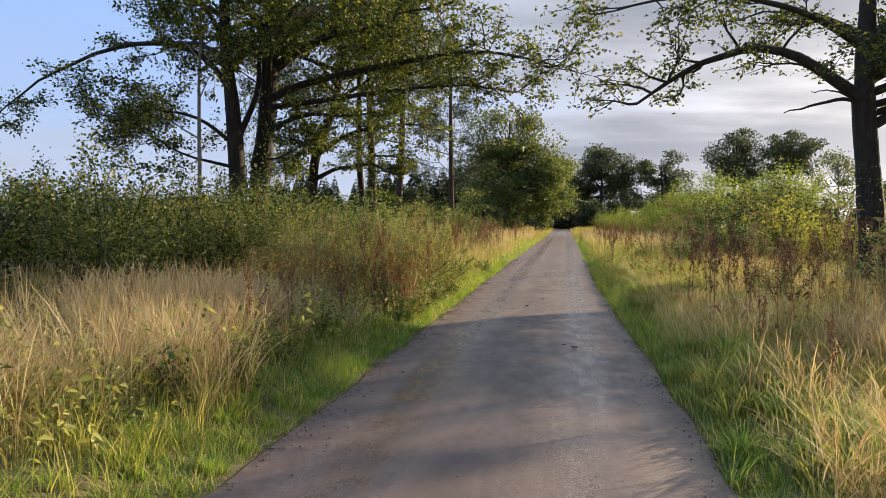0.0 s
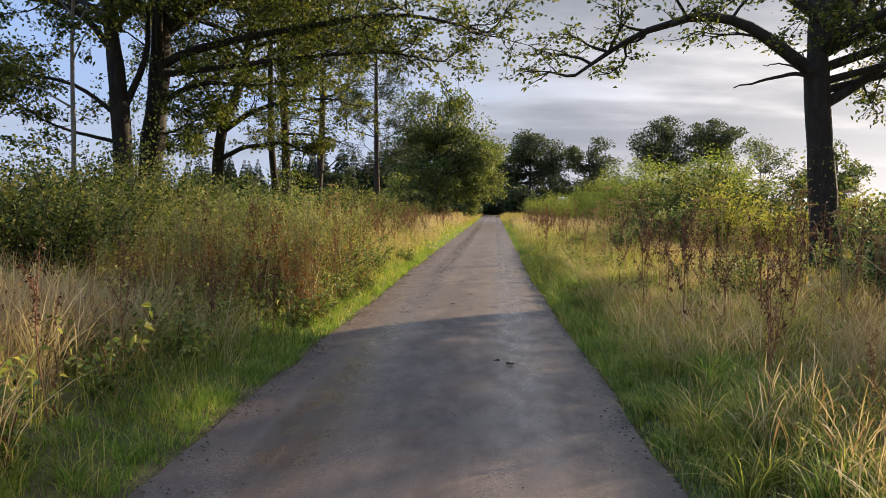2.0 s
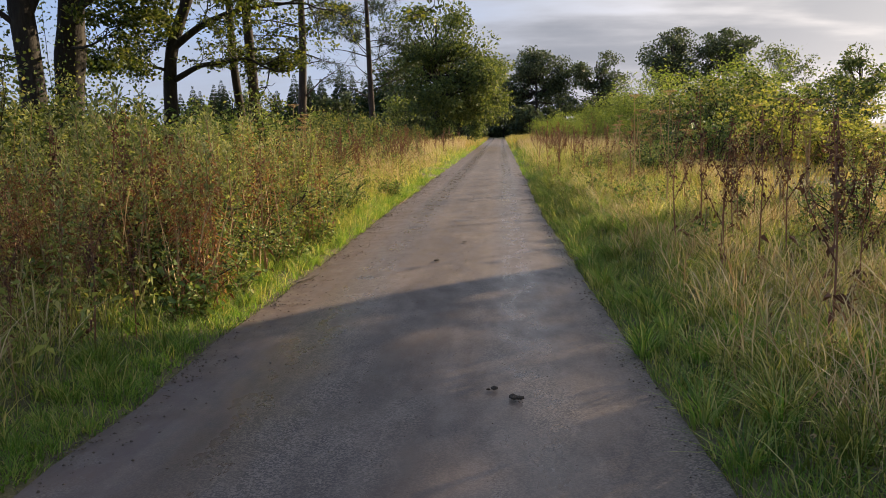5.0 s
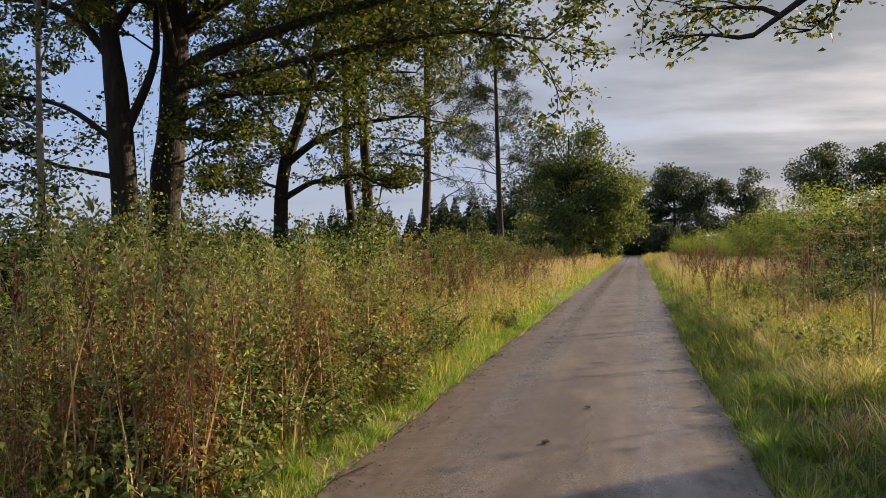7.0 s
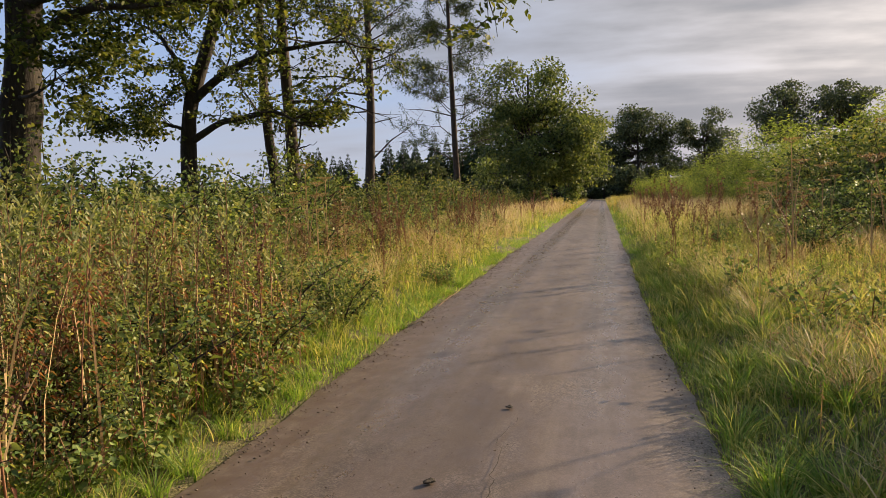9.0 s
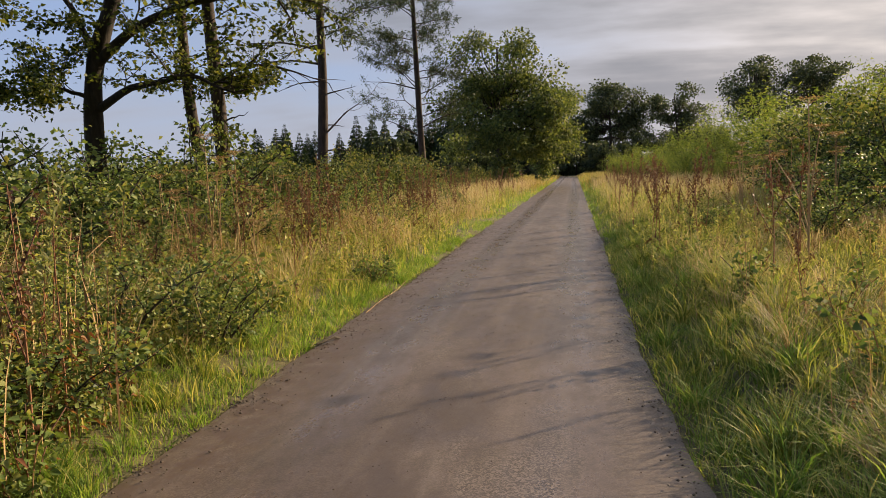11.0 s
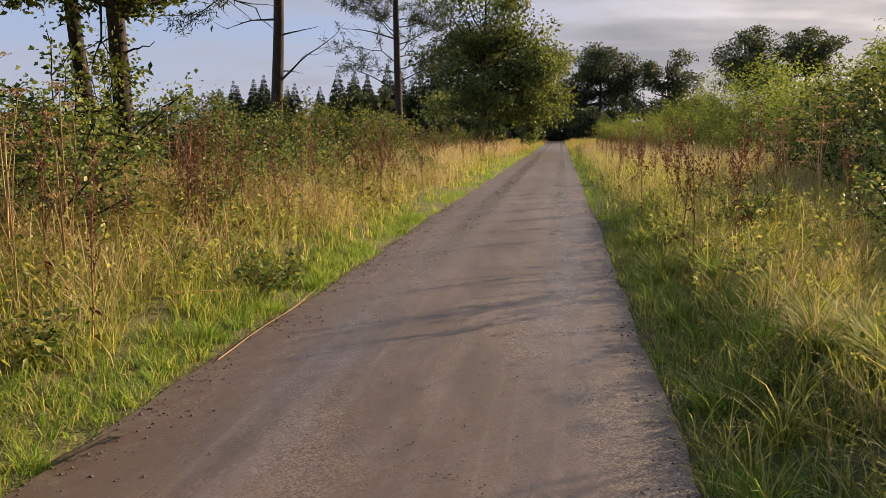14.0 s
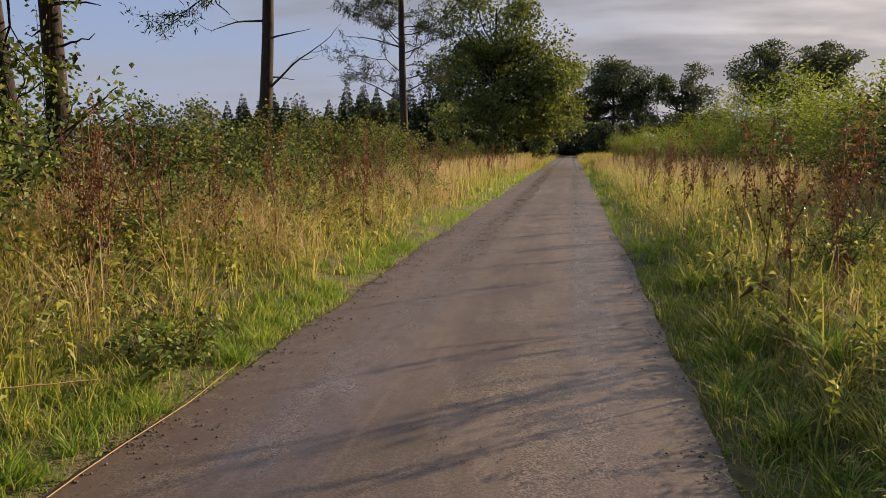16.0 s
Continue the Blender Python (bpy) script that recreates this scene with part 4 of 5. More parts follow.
scatter(bram, [(-6.2, 22.6, 1.25), (-5.6, 24.6, 1.1), (-7.3, 24.4, 1.35), (-6.6, 26.4, 1.2), (-7.9, 22.4, 1.3), (-8.9, 25.0, 1.4), (-10.4, 23.4, 1.4), (-11.6, 26.2, 1.4), (-6.3, 20.4, 1.1), (-7.8, 28.4, 1.3), (-9.8, 28.8, 1.4),
                (4.9, 28.6, 0.85), (5.7, 27.2, 0.9), (5.0, 30.4, 0.85), (6.4, 29.0, 1.0),
                (5.7, 13.6, 0.85), (6.3, 15.2, 1.0), (7.8, 14.2, 1.0), (8.9, 16.6, 1.2), (5.5, 11.8, 0.7), (7.0, 11.8, 1.0), (8.9, 12.6, 1.4), (9.6, 19.4, 1.4),
                (-2.75, 12.4, 0.4), (-2.85, 13.2, 0.5), (-2.7, 14.1, 0.42), (-2.9, 15.0, 0.52), (-2.75, 15.8, 0.4), (-3.1, 14.5, 0.6), (-3.2, 12.9, 0.55), (-3.0, 16.0, 0.55),
                (-4.6, 21.2, 0.6), (-4.9, 23.2, 0.75), (-4.2, 25.8, 0.55), (-4.8, 27.6, 0.7), (-3.7, 28.6, 0.5), (-5.0, 30.2, 0.8), (-3.9, 32.4, 0.55), (-5.2, 33.4, 0.8), (-3.4, 36.0, 0.5), (-4.6, 38.0, 0.75),
                (3.5, 24.2, 0.6), (2.4, 26.0, 0.4), (3.6, 13.8, 0.5),
                (-3.1, 17.9, 0.55), (-2.7, 18.7, 0.42), (-3.5, 19.2, 0.5), (-2.75, 16.6, 0.45), (-3.9, 18.3, 0.6)])
sallow = [shrub("sallow_bush", "leafy green bush beyond the verge", 2.1, 1.3, 100 + k, M_HEDGE, 4500, 0.08, 12, width=0.75) for k in range(2)]
scatter(sallow, [(-8.9, 34.5, 1.05), (-7.4, 37.0, 0.95), (-9.8, 37.5, 1.1), (-7.0, 41.5, 1.1), (-8.2, 44.0, 1.05), (-6.4, 45.0, 0.95), (-10.5, 41.0, 1.1), (-11.6, 34.6, 1.0), (-7.2, 50.0, 0.9), (-8.6, 53.0, 1.0), (-6.2, 57.0, 0.8), (-6.6, 66.0, 0.95), (-12.0, 30.5, 0.95), (-13.8, 33.0, 1.0),
                 (-9.4, 48.0, 1.1), (-11, 56, 1.1), (-5.6, 72, 0.9), (-10.2, 64, 1.2),
                 (6.0, 31.9, 1.02), (7.1, 31.0, 1.2), (8.4, 32.4, 1.35), (6.3, 34.4, 1.05), (7.8, 35.4, 1.25), (10.0, 31.2, 1.35), (5.9, 36.9, 0.8)])
willow = [shrub("willow_bush", "tall light green willow bush in the field", 3.3, 2.1, 110 + k, M_WILLOW, 4800, 0.16, 14, upright=1.15, width=0.34) for k in range(3)]
thicket = [(10.9, 47.0, 1.12), (9.4, 50.0, 0.9), (12.8, 46.0, 1.05), (14.5, 52.0, 1.1), (12.4, 53.0, 1.12), (10.4, 56.0, 1.0), (11.8, 60.0, 1.1), (9.0, 60.0, 0.88), (7.8, 57.0, 0.66), (7.4, 65.0, 0.74), (6.0, 62.0, 0.52), (9.8, 67.0, 1.0),
           (6.0, 70.0, 0.62), (4.9, 68.0, 0.45), (4.5, 75.0, 0.48), (3.7, 78.0, 0.4), (7.8, 73.0, 0.85), (5.6, 80.0, 0.62), (4.0, 86.0, 0.5), (6.8, 48.0, 0.5), (6.2, 54.0, 0.48), (5.2, 59.0, 0.4), (8.2, 45.0, 0.6)]
scatter(willow, [(x, y, 1.05 * k) for x, y, k in thicket])
# added dark foliage stands in for the deep shade where the lane runs on
for k in range(12):
    far_tree("lane_shade_filler", "dark foliage standing in for the shaded far end of the lane", (-15 + k * 2.6, 172 + 4 * (k % 3), 0), 7.5 + 2.5 * (k % 2), 3.4, 700 + k, M_FAROAK, n=2000, size=0.5, trunk_share=0.02, lumps=26)
for k in range(10):
    far_tree("lane_shade_filler", "low dark foliage standing in for the shaded far end of the lane", (-13 + k * 2.1, 181 + 2 * (k % 2), -0.3), 3.6, 2.2, 740 + k, M_FAROAK, n=1100, size=0.55, trunk_share=0.01, lumps=22)
yel = [shrub("elder_bush", "low yellowing bush in sunlight", 1.7, 1.2, 120 + k, M_YELLOW, 2600, 0.10, 10) for k in range(2)]
scatter(yel, [(7.1, 27.2, 1.05), (8.8, 28.0, 1.0), (10.4, 26.4, 1.0), (7.9, 25.2, 0.9), (12.2, 28.0, 1.0)])

# ---- tall herbs ----


def mugwort(seed, wither=1.0):
    """One upright stem, withered below, leafy above, with a feathery top."""
    g = np.random.default_rng(seed)
    ob = thing("mugwort_plant", "tall leafy green herb with a reddish withered stem", "plant", "mugwort beside the lane")
    st, lf, tp, br = Heap(), Heap(), Heap(), Heap()
    a, h = g.uniform(0, 6.28), g.uniform(1.2, 1.78)
    r = g.uniform(0.03, 0.3)
    lush_by = g.uniform(0.75, 1.2)
    wither *= g.uniform(0.7, 1.2)
    line = smooth_line([(0, 0, -0.05), (math.cos(a) * r * 0.4, math.sin(a) * r * 0.4, h * 0.55), (math.cos(a) * r, math.sin(a) * r, h)], 9, 0.008, g)
    tube(st, line, np.linspace(0.008, 0.003, 9), 4)
    n = 240
    u = g.random(n) ** 0.75
    P = np.stack([np.interp(u * 8, np.arange(9), line[:, c]) for c in range(3)], 1)
    b = g.uniform(0, 6.28, n)
    reach = 0.24 * (1 - u) + 0.09
    D = np.stack([np.cos(b), np.sin(b), 0.25 + g.normal(size=n) * 0.45], 1)
    P = P + D * (reach * g.random(n))[:, None]
    L = g.uniform(0.032, 0.075, n) * (1.15 - 0.4 * u) * lush_by
    dead = g.random(n) < np.clip((0.95 - 1.3 * u / wither) * wither, 0, 1)
    leaves(lf, P[~dead], D[~dead], L[~dead], L[~dead] * 0.42, 0.3, g)
    leaves(br, P[dead], D[dead] * np.array([1, 1, -0.6]), L[dead], L[dead] * 0.35, 0.5, g)
    n = 44
    u = g.uniform(0.72, 1.06, n)
    P = np.stack([np.interp(np.minimum(u, 1) * 8, np.arange(9), line[:, c]) for c in range(3)], 1)
    P[:, 2] += np.maximum(u - 1, 0) * h
    b = g.uniform(0, 6.28, n)
    D = np.stack([np.cos(b), np.sin(b), 1.4 + 0 * b], 1)
    P = P + D * (0.09 * np.clip(1.1 - u, 0, 1) * g.random(n) * 2)[:, None]
    leaves(tp, P, D, g.uniform(0.04, 0.085, n), 0.02, 0.0, g)
    part("stem", st, M_REDSTEM, ob)
    part("foliage", lf, M_MUG, ob, kind="stuff")
    part("withered_foliage", br, M_RUSSET, ob, "russet curled leaves", kind="stuff")
    part("flower_head", tp, M_MUGTOP, ob, "pale feathery top", kind="stuff")
    return ob


mugs = [mugwort(200 + k) for k in range(10)]
stalks = Heap()
n = 800
P = np.stack([rng.uniform(-5.0, -2.35, n), rng.uniform(11.8, 17.2, n), np.zeros(n)], 1)
P[:, 2] = ground_z(P[:, 0], P[:, 1]) - 0.02
blades(stalks, P, rng.uniform(0.6, 1.5, n), rng.uniform(0.008, 0.016, n), rng.uniform(0.0, 0.3, n), rng.uniform(0, 6.28, n), (1, 0.9, 0.7, 0))
tagged(part("dry_stalks", stalks, M_DRYSTEM), "bare brown stalks standing among the tall herbs", "stalks", kind="stuff")
russets = [mugwort(230 + k, 2.2) for k in range(3)]
g = np.random.default_rng(61)
clumps = []
for cx, cy, _ in spots(30, -4.8, -2.55, 12.2, 17.0, 1, 1, 1, 0.42):
    tall = g.uniform(0.72, 1.16)
    clumps += [(min(cx + g.normal() * 0.2, -2.4), cy + g.normal() * 0.2, tall * g.uniform(0.85, 1.08)) for _ in range(6)]
scatter(russets, [(x + g.normal() * 0.2, y + g.normal() * 0.22, g.uniform(0.7, 0.95)) for x, y in ((-2.9, 13.0), (-3.3, 12.3), (-2.75, 14.4), (-2.9, 15.8), (-4.2, 12.1), (-2.75, 12.2)) for _ in range(7)])
scatter(mugs, clumps + spots(48, -6.4, -4.6, 11.6, 17.8, 0.92, 1.1, 2, 0.2) + spots(24, -4.6, -2.9, 10.2, 12.4, 0.5, 0.95, 3, 0.2)
        + spots(18, -5.6, -3.6, 17, 21, 0.5, 0.85, 4, 0.2) + spots(18, 4.2, 7.0, 22, 31, 0.7, 1.0, 5, 0.3) + spots(14, -6.4, -4.4, 30, 44, 0.6, 0.9, 6, 0.3) + spots(9, 3.2, 5, 10, 14, 0.6, 0.8, 7, 0.3))


def dock(seed, mat=M_RUST, fork=3):
    """A dead dock: one ribbed stalk with upright side shoots crowded with rusty seeds."""
    g = np.random.default_rng(seed)
    ob = thing("dock_plant", "dead rust-brown dock stalk with seed clusters", "plant", "docks on the verges")
    st, clusters = Heap(), []
    h = g.uniform(0.95, 1.25)
    main = smooth_line([(0, 0, -0.05), (g.normal() * 0.04, g.normal() * 0.04, h * 0.5), (g.normal() * 0.1, g.normal() * 0.1, h)], 8, 0.008, g)
    lines = [main]
    for k in range(fork):
        b = main[3 + k % 4]
        a = k * 2.4
        ln = g.uniform(0.2, 0.42)
        lines.append(smooth_line([b, b + np.array([math.cos(a) * ln * 0.35, math.sin(a) * ln * 0.35, ln * 0.6]), b + np.array([math.cos(a) * ln * 0.5, math.sin(a) * ln * 0.5, ln])], 5, 0.006, g))
    for i, ln in enumerate(lines):
        tube(st, ln, np.linspace(0.007 if i == 0 else 0.004, 0.002, len(ln)), 4)
        sd = Heap()
        clusters.append(sd)
        n = 60 if i == 0 else 36
        u = g.uniform(0.5 if i == 0 else 0.15, 1, n)
        P = np.stack([np.interp(u * (len(ln) - 1), np.arange(len(ln)), ln[:, c]) for c in range(3)], 1)
        D = g.normal(size=(n, 3))
        leaves(sd, P + D * 0.008, D, g.uniform(0.014, 0.034, n), 0.018, 0.3, g)
    n = 4
    a = g.uniform(0, 6.28, n)
    P = np.stack([0 * a, 0 * a, g.uniform(0.03, 0.3, n)], 1)
    leaves(st, P, np.stack([np.cos(a), np.sin(a), 0.1 + 0 * a], 1), g.uniform(0.06, 0.12, n), 0.022, 0.7, g)
    part("stalk", st, M_REDSTEM, ob)
    for sd in clusters:
        part("seed_head", sd, mat, ob, kind="stuff")
    return ob


docks = [dock(300 + k) for k in range(6)]
scatter(docks, spots(9, -3.9, -3.0, 12.6, 14.0, 1.0, 1.25, 10, 0.12) + spots(7, -4.1, -3.3, 23.6, 25.0, 1.0, 1.2, 9, 0.12) + spots(7, -3.5, -2.8, 29, 31, 1.0, 1.25, 8, 0.12) + spots(44, -5.6, -2.7, 18.5, 34, 0.75, 1.1, 11, 0.3) + spots(44, -5.6, -2.6, 34, 60, 0.8, 1.1, 12, 0.4) + spots(20, -4.6, -2.3, 12.2, 16.5, 0.8, 1.1, 13, 0.25) + spots(16, -4.6, -2.6, 6, 12, 0.5, 0.9, 14, 0.4)
        + spots(34, 1.7, 4.4, 8.5, 15, 0.85, 1.15, 15, 0.2) + spots(10, 1.6, 3.4, 4.5, 8.5, 0.5, 0.8, 16, 0.5) + spots(20, 1.3, 2.4, 23, 40, 0.9, 1.2, 19, 0.35) + spots(16, 1.9, 5.5, 16, 32, 0.7, 1.05, 17, 0.4) + spots(28, 1.8, 5, 32, 60, 0.8, 1.1, 18, 0.5))


def hogweed(seed):
    """A dried hogweed: hollow stem, a few rays, flat brown umbels of seeds."""
    g = np.random.default_rng(seed)
    ob = thing("hogweed_plant", "dried hogweed with flat brown seed umbels", "plant", "hogweeds on the verge")
    st = Heap()
    h = g.uniform(1.1, 1.5)
    for k in range(3):
        a, hh = k * 2.1, h * (1 - 0.16 * k)
        top = np.array([math.cos(a) * 0.14 * k, math.sin(a) * 0.14 * k, hh])
        um = Heap()
        tube(st, smooth_line([(0, 0, -0.05), (0, 0, hh * 0.55), top], 6, 0.006, g), np.linspace(0.008, 0.004, 6), 5)
        for j in range(14):
            b = j * 2.4
            r = 0.10 * math.sqrt((j + 0.5) / 14)
            e = top + np.array([math.cos(b) * r, math.sin(b) * r, 0.05])
            tube(st, [top, e], [0.0025, 0.0015], 3)
            n = 7
            D = g.normal(size=(n, 3)) * np.array([1, 1, 0.3])
            leaves(um, np.repeat(e[None], n, 0) + D * 0.008, D, 0.018, 0.012, 0.0, g)
        part("umbel", um, M_BROWNLEAF, ob, "flat brown umbel", kind="stuff")
    part("stem", st, M_DRYSTEM, ob)
    return ob


hogs = [hogweed(400 + k) for k in range(3)]
scatter(hogs, spots(6, -4.4, -3.5, 21.2, 22.8, 0.95, 1.15, 25, 0.25) + spots(9, 3.2, 4.6, 26, 30.5, 0.85, 1.05, 24, 0.3) + spots(16, 2.4, 5.4, 14, 26, 0.85, 1.1, 21, 0.6) + spots(8, 3.4, 6.0, 8, 13, 0.8, 1.0, 22, 0.6) + spots(5, -5.4, -3.4, 20, 30, 0.8, 1.0, 23, 0.8))


def broadleaf(seed):
    """A low rosette of broad leaves, such as nettle, burdock or young bramble."""
    g = np.random.default_rng(seed)
    ob = thing("broad_leaved_weed", "low clump of broad green leaves in the grass", "plant", "weeds on the verges")
    lf, st = Heap(), Heap()
    for k in range(10):
        a, h, r = g.uniform(0, 6.28), g.uniform(0.15, 0.42), g.uniform(0.05, 0.3)
        line = smooth_line([(0, 0, -0.03), (math.cos(a) * r * 0.5, math.sin(a) * r * 0.5, h * 0.8), (math.cos(a) * r, math.sin(a) * r, h)], 5, 0.006, g)
        tube(st, line, 0.003, 3)
        n = 22
        u = g.uniform(0.2, 1, n)
        P = np.stack([np.interp(u * 4, np.arange(5), line[:, c]) for c in range(3)], 1) + g.normal(size=(n, 3)) * 0.03
        b = g.uniform(0, 6.28, n)
        L = g.uniform(0.022, 0.055, n)
        round_leaves(lf, P, np.stack([np.cos(b), np.sin(b), 0.2 + g.normal(size=n) * 0.3], 1), L, L * g.uniform(0.55, 0.85, n), 0.35, g)
    part("stalk", st, M_REDSTEM, ob, kind="stuff")
    part("foliage", lf, M_WEED, ob, kind="stuff")
    return ob


weeds = [broadleaf(500 + k) for k in range(5)]
scatter(weeds, spots(34, -3.4, -2.25, 11.5, 16.5, 0.8, 1.3, 31, 0.2) + spots(30, -4.2, -2.5, 16, 20.5, 0.8, 1.4, 32, 0.2) + spots(14, -3.8, -2.5, 4, 11, 0.8, 1.2, 33, 0.3) + spots(16, 1.6, 4, 13, 24, 0.7, 1.1, 34, 0.4)
        + spots(4, -2.75, -2.35, 22.6, 23.4, 0.9, 1.1, 35, 0.15) + spots(14, -4.6, -2.7, 24, 40, 0.8, 1.1, 36, 0.4))

# ---- grass ----


def field(n, x0, x1, y0, y1, keep=None, near=1.0):
    """n places on the verge, kept where the patchiness lets grass of this kind grow; thinner with distance."""
    x = rng.uniform(x0, x1, n)
    y = y0 + (y1 - y0) * rng.random(n) ** near
    if keep is not None:
        ok = rng.random(n) < keep(x, y)
        x, y = x[ok], y[ok]
    ok = (x < edge_l(y) - 0.05) | (x > edge_r(y) + 0.02)
    x, y = x[ok], y[ok]
    return np.stack([x, y, ground_z(x, y) - 0.01], 1)


def tufted(P, per, radius):
    """Each place becomes a tuft; the blades lean outwards from its middle."""
    n = len(P)
    a = rng.uniform(0, 6.283, (n, per))
    r = radius * np.sqrt(rng.random((n, per)))
    x, y = P[:, :1] + np.cos(a) * r, P[:, 1:2] + np.sin(a) * r
    hit = (x > edge_l(y) - 0.005) & (x < edge_r(y) + 0.005)
    Q = np.stack([x, y, ground_z(x, y) - 0.01], -1).reshape(-1, 3)
    keep = ~hit.ravel()
    return Q[keep], a.ravel()[keep], np.repeat(np.arange(n), per)[keep]


def sward(heap, P, per, radius, h0, h1, w, b0, b1, prof=(1, 0.9, 0.6, 0), hmap=None, wind=None):
    Q, a, own = tufted(P, per, radius)
    th = rng.uniform(h0, h1, len(P))[own] * rng.uniform(0.6, 1.1, len(Q))
    if hmap is not None:
        th = th * hmap(Q[:, 0], Q[:, 1])
    lean = a + rng.normal(size=len(Q)) * 1.0
    if wind is not None:
        lean = np.where(rng.random(len(Q)) < 0.65, wind + rng.normal(size=len(Q)) * 0.5, lean)
    blades(heap, Q, th, w * rng.uniform(0.6, 1.4, len(Q)), rng.uniform(b0, b1, len(Q)), lean, prof)


def off_edge(x, y):
    return np.maximum(edge_l(y) - x, x - edge_r(y))


SEED = (0.5, 0.5, 0.45, 1.5, 1.3, 0)
lush, green, straw, olive = Heap(), Heap(), Heap(), Heap()
# short bright grass along both edges of the lane
for x0, x1 in ((-2.75, -1.9), (0.75, 1.75)):
    sward(lush, field(3800, x0, x1, 2.5, 40, lambda x, y: np.clip(1.25 - off_edge(x, y) * 1.1, 0, 1) * np.clip(vn(x, y, 0.55, 1) * 2.2 - 0.35, 0.4, 1), 1.25), 11, 0.06, 0.06, 0.2, 0.006, 0.2, 1.0, (1, 0.7, 0))
    sward(lush, field(1500, x0, x1, 40, 120, lambda x, y: np.clip(1.25 - off_edge(x, y) * 1.1, 0, 1)), 6, 0.12, 0.10, 0.26, 0.02, 0.2, 0.9, (1, 0.7, 0))
grow = lambda x, y: np.clip(0.35 + off_edge(x, y) * 0.75, 0.3, 1.15)
grow_r = lambda x, y: np.clip(0.8 + off_edge(x, y) * 0.5, 0.5, 1.15) * (0.7 + 0.6 * vn(x, y, 0.6, 6))
# general green grass
sward(green, field(3600, -5.2, -2.15, 1.5, 24, lambda x, y: 0.15 + 1.0 * vn(x, y, 0.7, 0), 1.1), 12, 0.09, 0.22, 0.56, 0.007, 0.2, 1.0, hmap=grow)
sward(green, field(3400, 0.85, 4.4, 1.5, 26, lambda x, y: 0.15 + 1.0 * vn(x, y, 0.7, 0), 1.1), 12, 0.08, 0.14, 0.40, 0.0075, 0.3, 1.1, hmap=grow_r)
sward(green, field(2200, -6.0, -2.4, 24, 60, lambda x, y: 0.3 + 0.7 * vn(x, y, 1.6, 0), 1.2), 8, 0.14, 0.3, 0.65, 0.013, 0.2, 0.9, (1, 0.8, 0), hmap=grow)
sward(green, field(2200, 1.0, 6.0, 26, 60, lambda x, y: 0.3 + 0.7 * vn(x, y, 1.6, 0), 1.2), 8, 0.14, 0.3, 0.65, 0.013, 0.2, 0.9, (1, 0.8, 0), hmap=grow)
# dry seeding grass
dry_l = lambda x, y: np.clip((vn(x, y, 1.5, 2) - 0.28) * 2.2, 0, 1) * np.where((y > 9.5) & (y < 18), 0.3, 1.0) * np.clip(off_edge(x, y) * 1.6 - 0.55, 0, 1)
dry_r = lambda x, y: np.clip((vn(x, y, 1.4, 3) - 0.25) * 2.0, 0, 1) * np.where((y > 9) & (y < 15), 0.22, 1.0) * np.where((y > 15.5) & (y < 21.5) & (x < 3.2), 0.3, 1.0) * np.where((y > 23) & (x < 3.0), 0.45, 1.0) * np.clip(off_edge(x, y) * 2.6 - 0.4, 0, 1)
sward(straw, field(3000, -5.6, -2.5, 2.0, 10, dry_l), 13, 0.09, 0.7, 1.0, 0.0036, 0.12, 0.8, SEED)
sward(straw, field(2700, -6.2, -2.5, 17, 36, dry_l), 12, 0.11, 0.5, 0.92, 0.0038, 0.12, 0.8, SEED)
sward(straw, field(700, -5, -2.5, 9.5, 18, dry_l), 9, 0.10, 0.5, 0.8, 0.0045, 0.12, 0.6, SEED)
low_r = lambda x, y: np.interp(y, [10, 15, 26, 32], [0.9, 0.6, 0.6, 0.85])
sward(straw, field(3400, 1.3, 4.6, 2.5, 16, dry_r), 12, 0.09, 0.4, 0.8, 0.0042, 0.3, 0.9, SEED, hmap=low_r, wind=4.4)
sward(straw, field(2300, 1.3, 5.2, 16, 36, dry_r), 12, 0.10, 0.4, 0.78, 0.0036, 0.2, 0.8, SEED, hmap=low_r, wind=4.4)
sward(straw, field(2600, -6.4, -2.6, 36, 80, dry_l, 1.2), 7, 0.16, 0.6, 1.0, 0.012, 0.1, 0.5, (1, 0.8, 0))
sward(straw, field(2600, 1.4, 6.0, 36, 80, dry_r, 1.2), 7, 0.16, 0.6, 1.0, 0.012, 0.1, 0.5, (1, 0.8, 0))
# tired olive grass behind, and the fields
sward(olive, field(2600, -9.5, -4.2, 2, 32, None, 1.1), 6, 0.16, 0.4, 0.8, 0.010, 0.2, 0.8, (1, 0.8, 0))
sward(olive, field(3200, 3.6, 11, 3, 36, None, 1.1), 6, 0.16, 0.4, 0.85, 0.010, 0.2, 0.8, (1, 0.8, 0), hmap=low_r)
sward(olive, field(2200, -16, -5.0, 30, 130, None, 1.3), 6, 0.3, 0.4, 0.9, 0.03, 0.2, 0.7, (1, 0.8, 0))
sward(olive, field(3800, 5, 40, 28, 130, None, 1.4), 6, 0.3, 0.4, 0.9, 0.03, 0.2, 0.7, (1, 0.8, 0))
sward(olive, field(1600, -6, 6, 60, 150, None), 6, 0.25, 0.4, 0.9, 0.03, 0.2, 0.7, (1, 0.8, 0))
for x0, x1, n in ((-3.6, -1.95, 7000), (0.8, 2.2, 4200)):
    sward(lush, field(n, x0, x1, 4, 26, lambda x, y: np.clip(1.15 - off_edge(x, y) * 0.9, 0.05, 1) * np.clip(vn(x, y, 0.9, 3) * 2.4 - 0.45, 0.4, 1), 1.0), 9, 0.09, 0.04, 0.15, 0.010, 0.3, 1.1, (1, 0.7, 0))


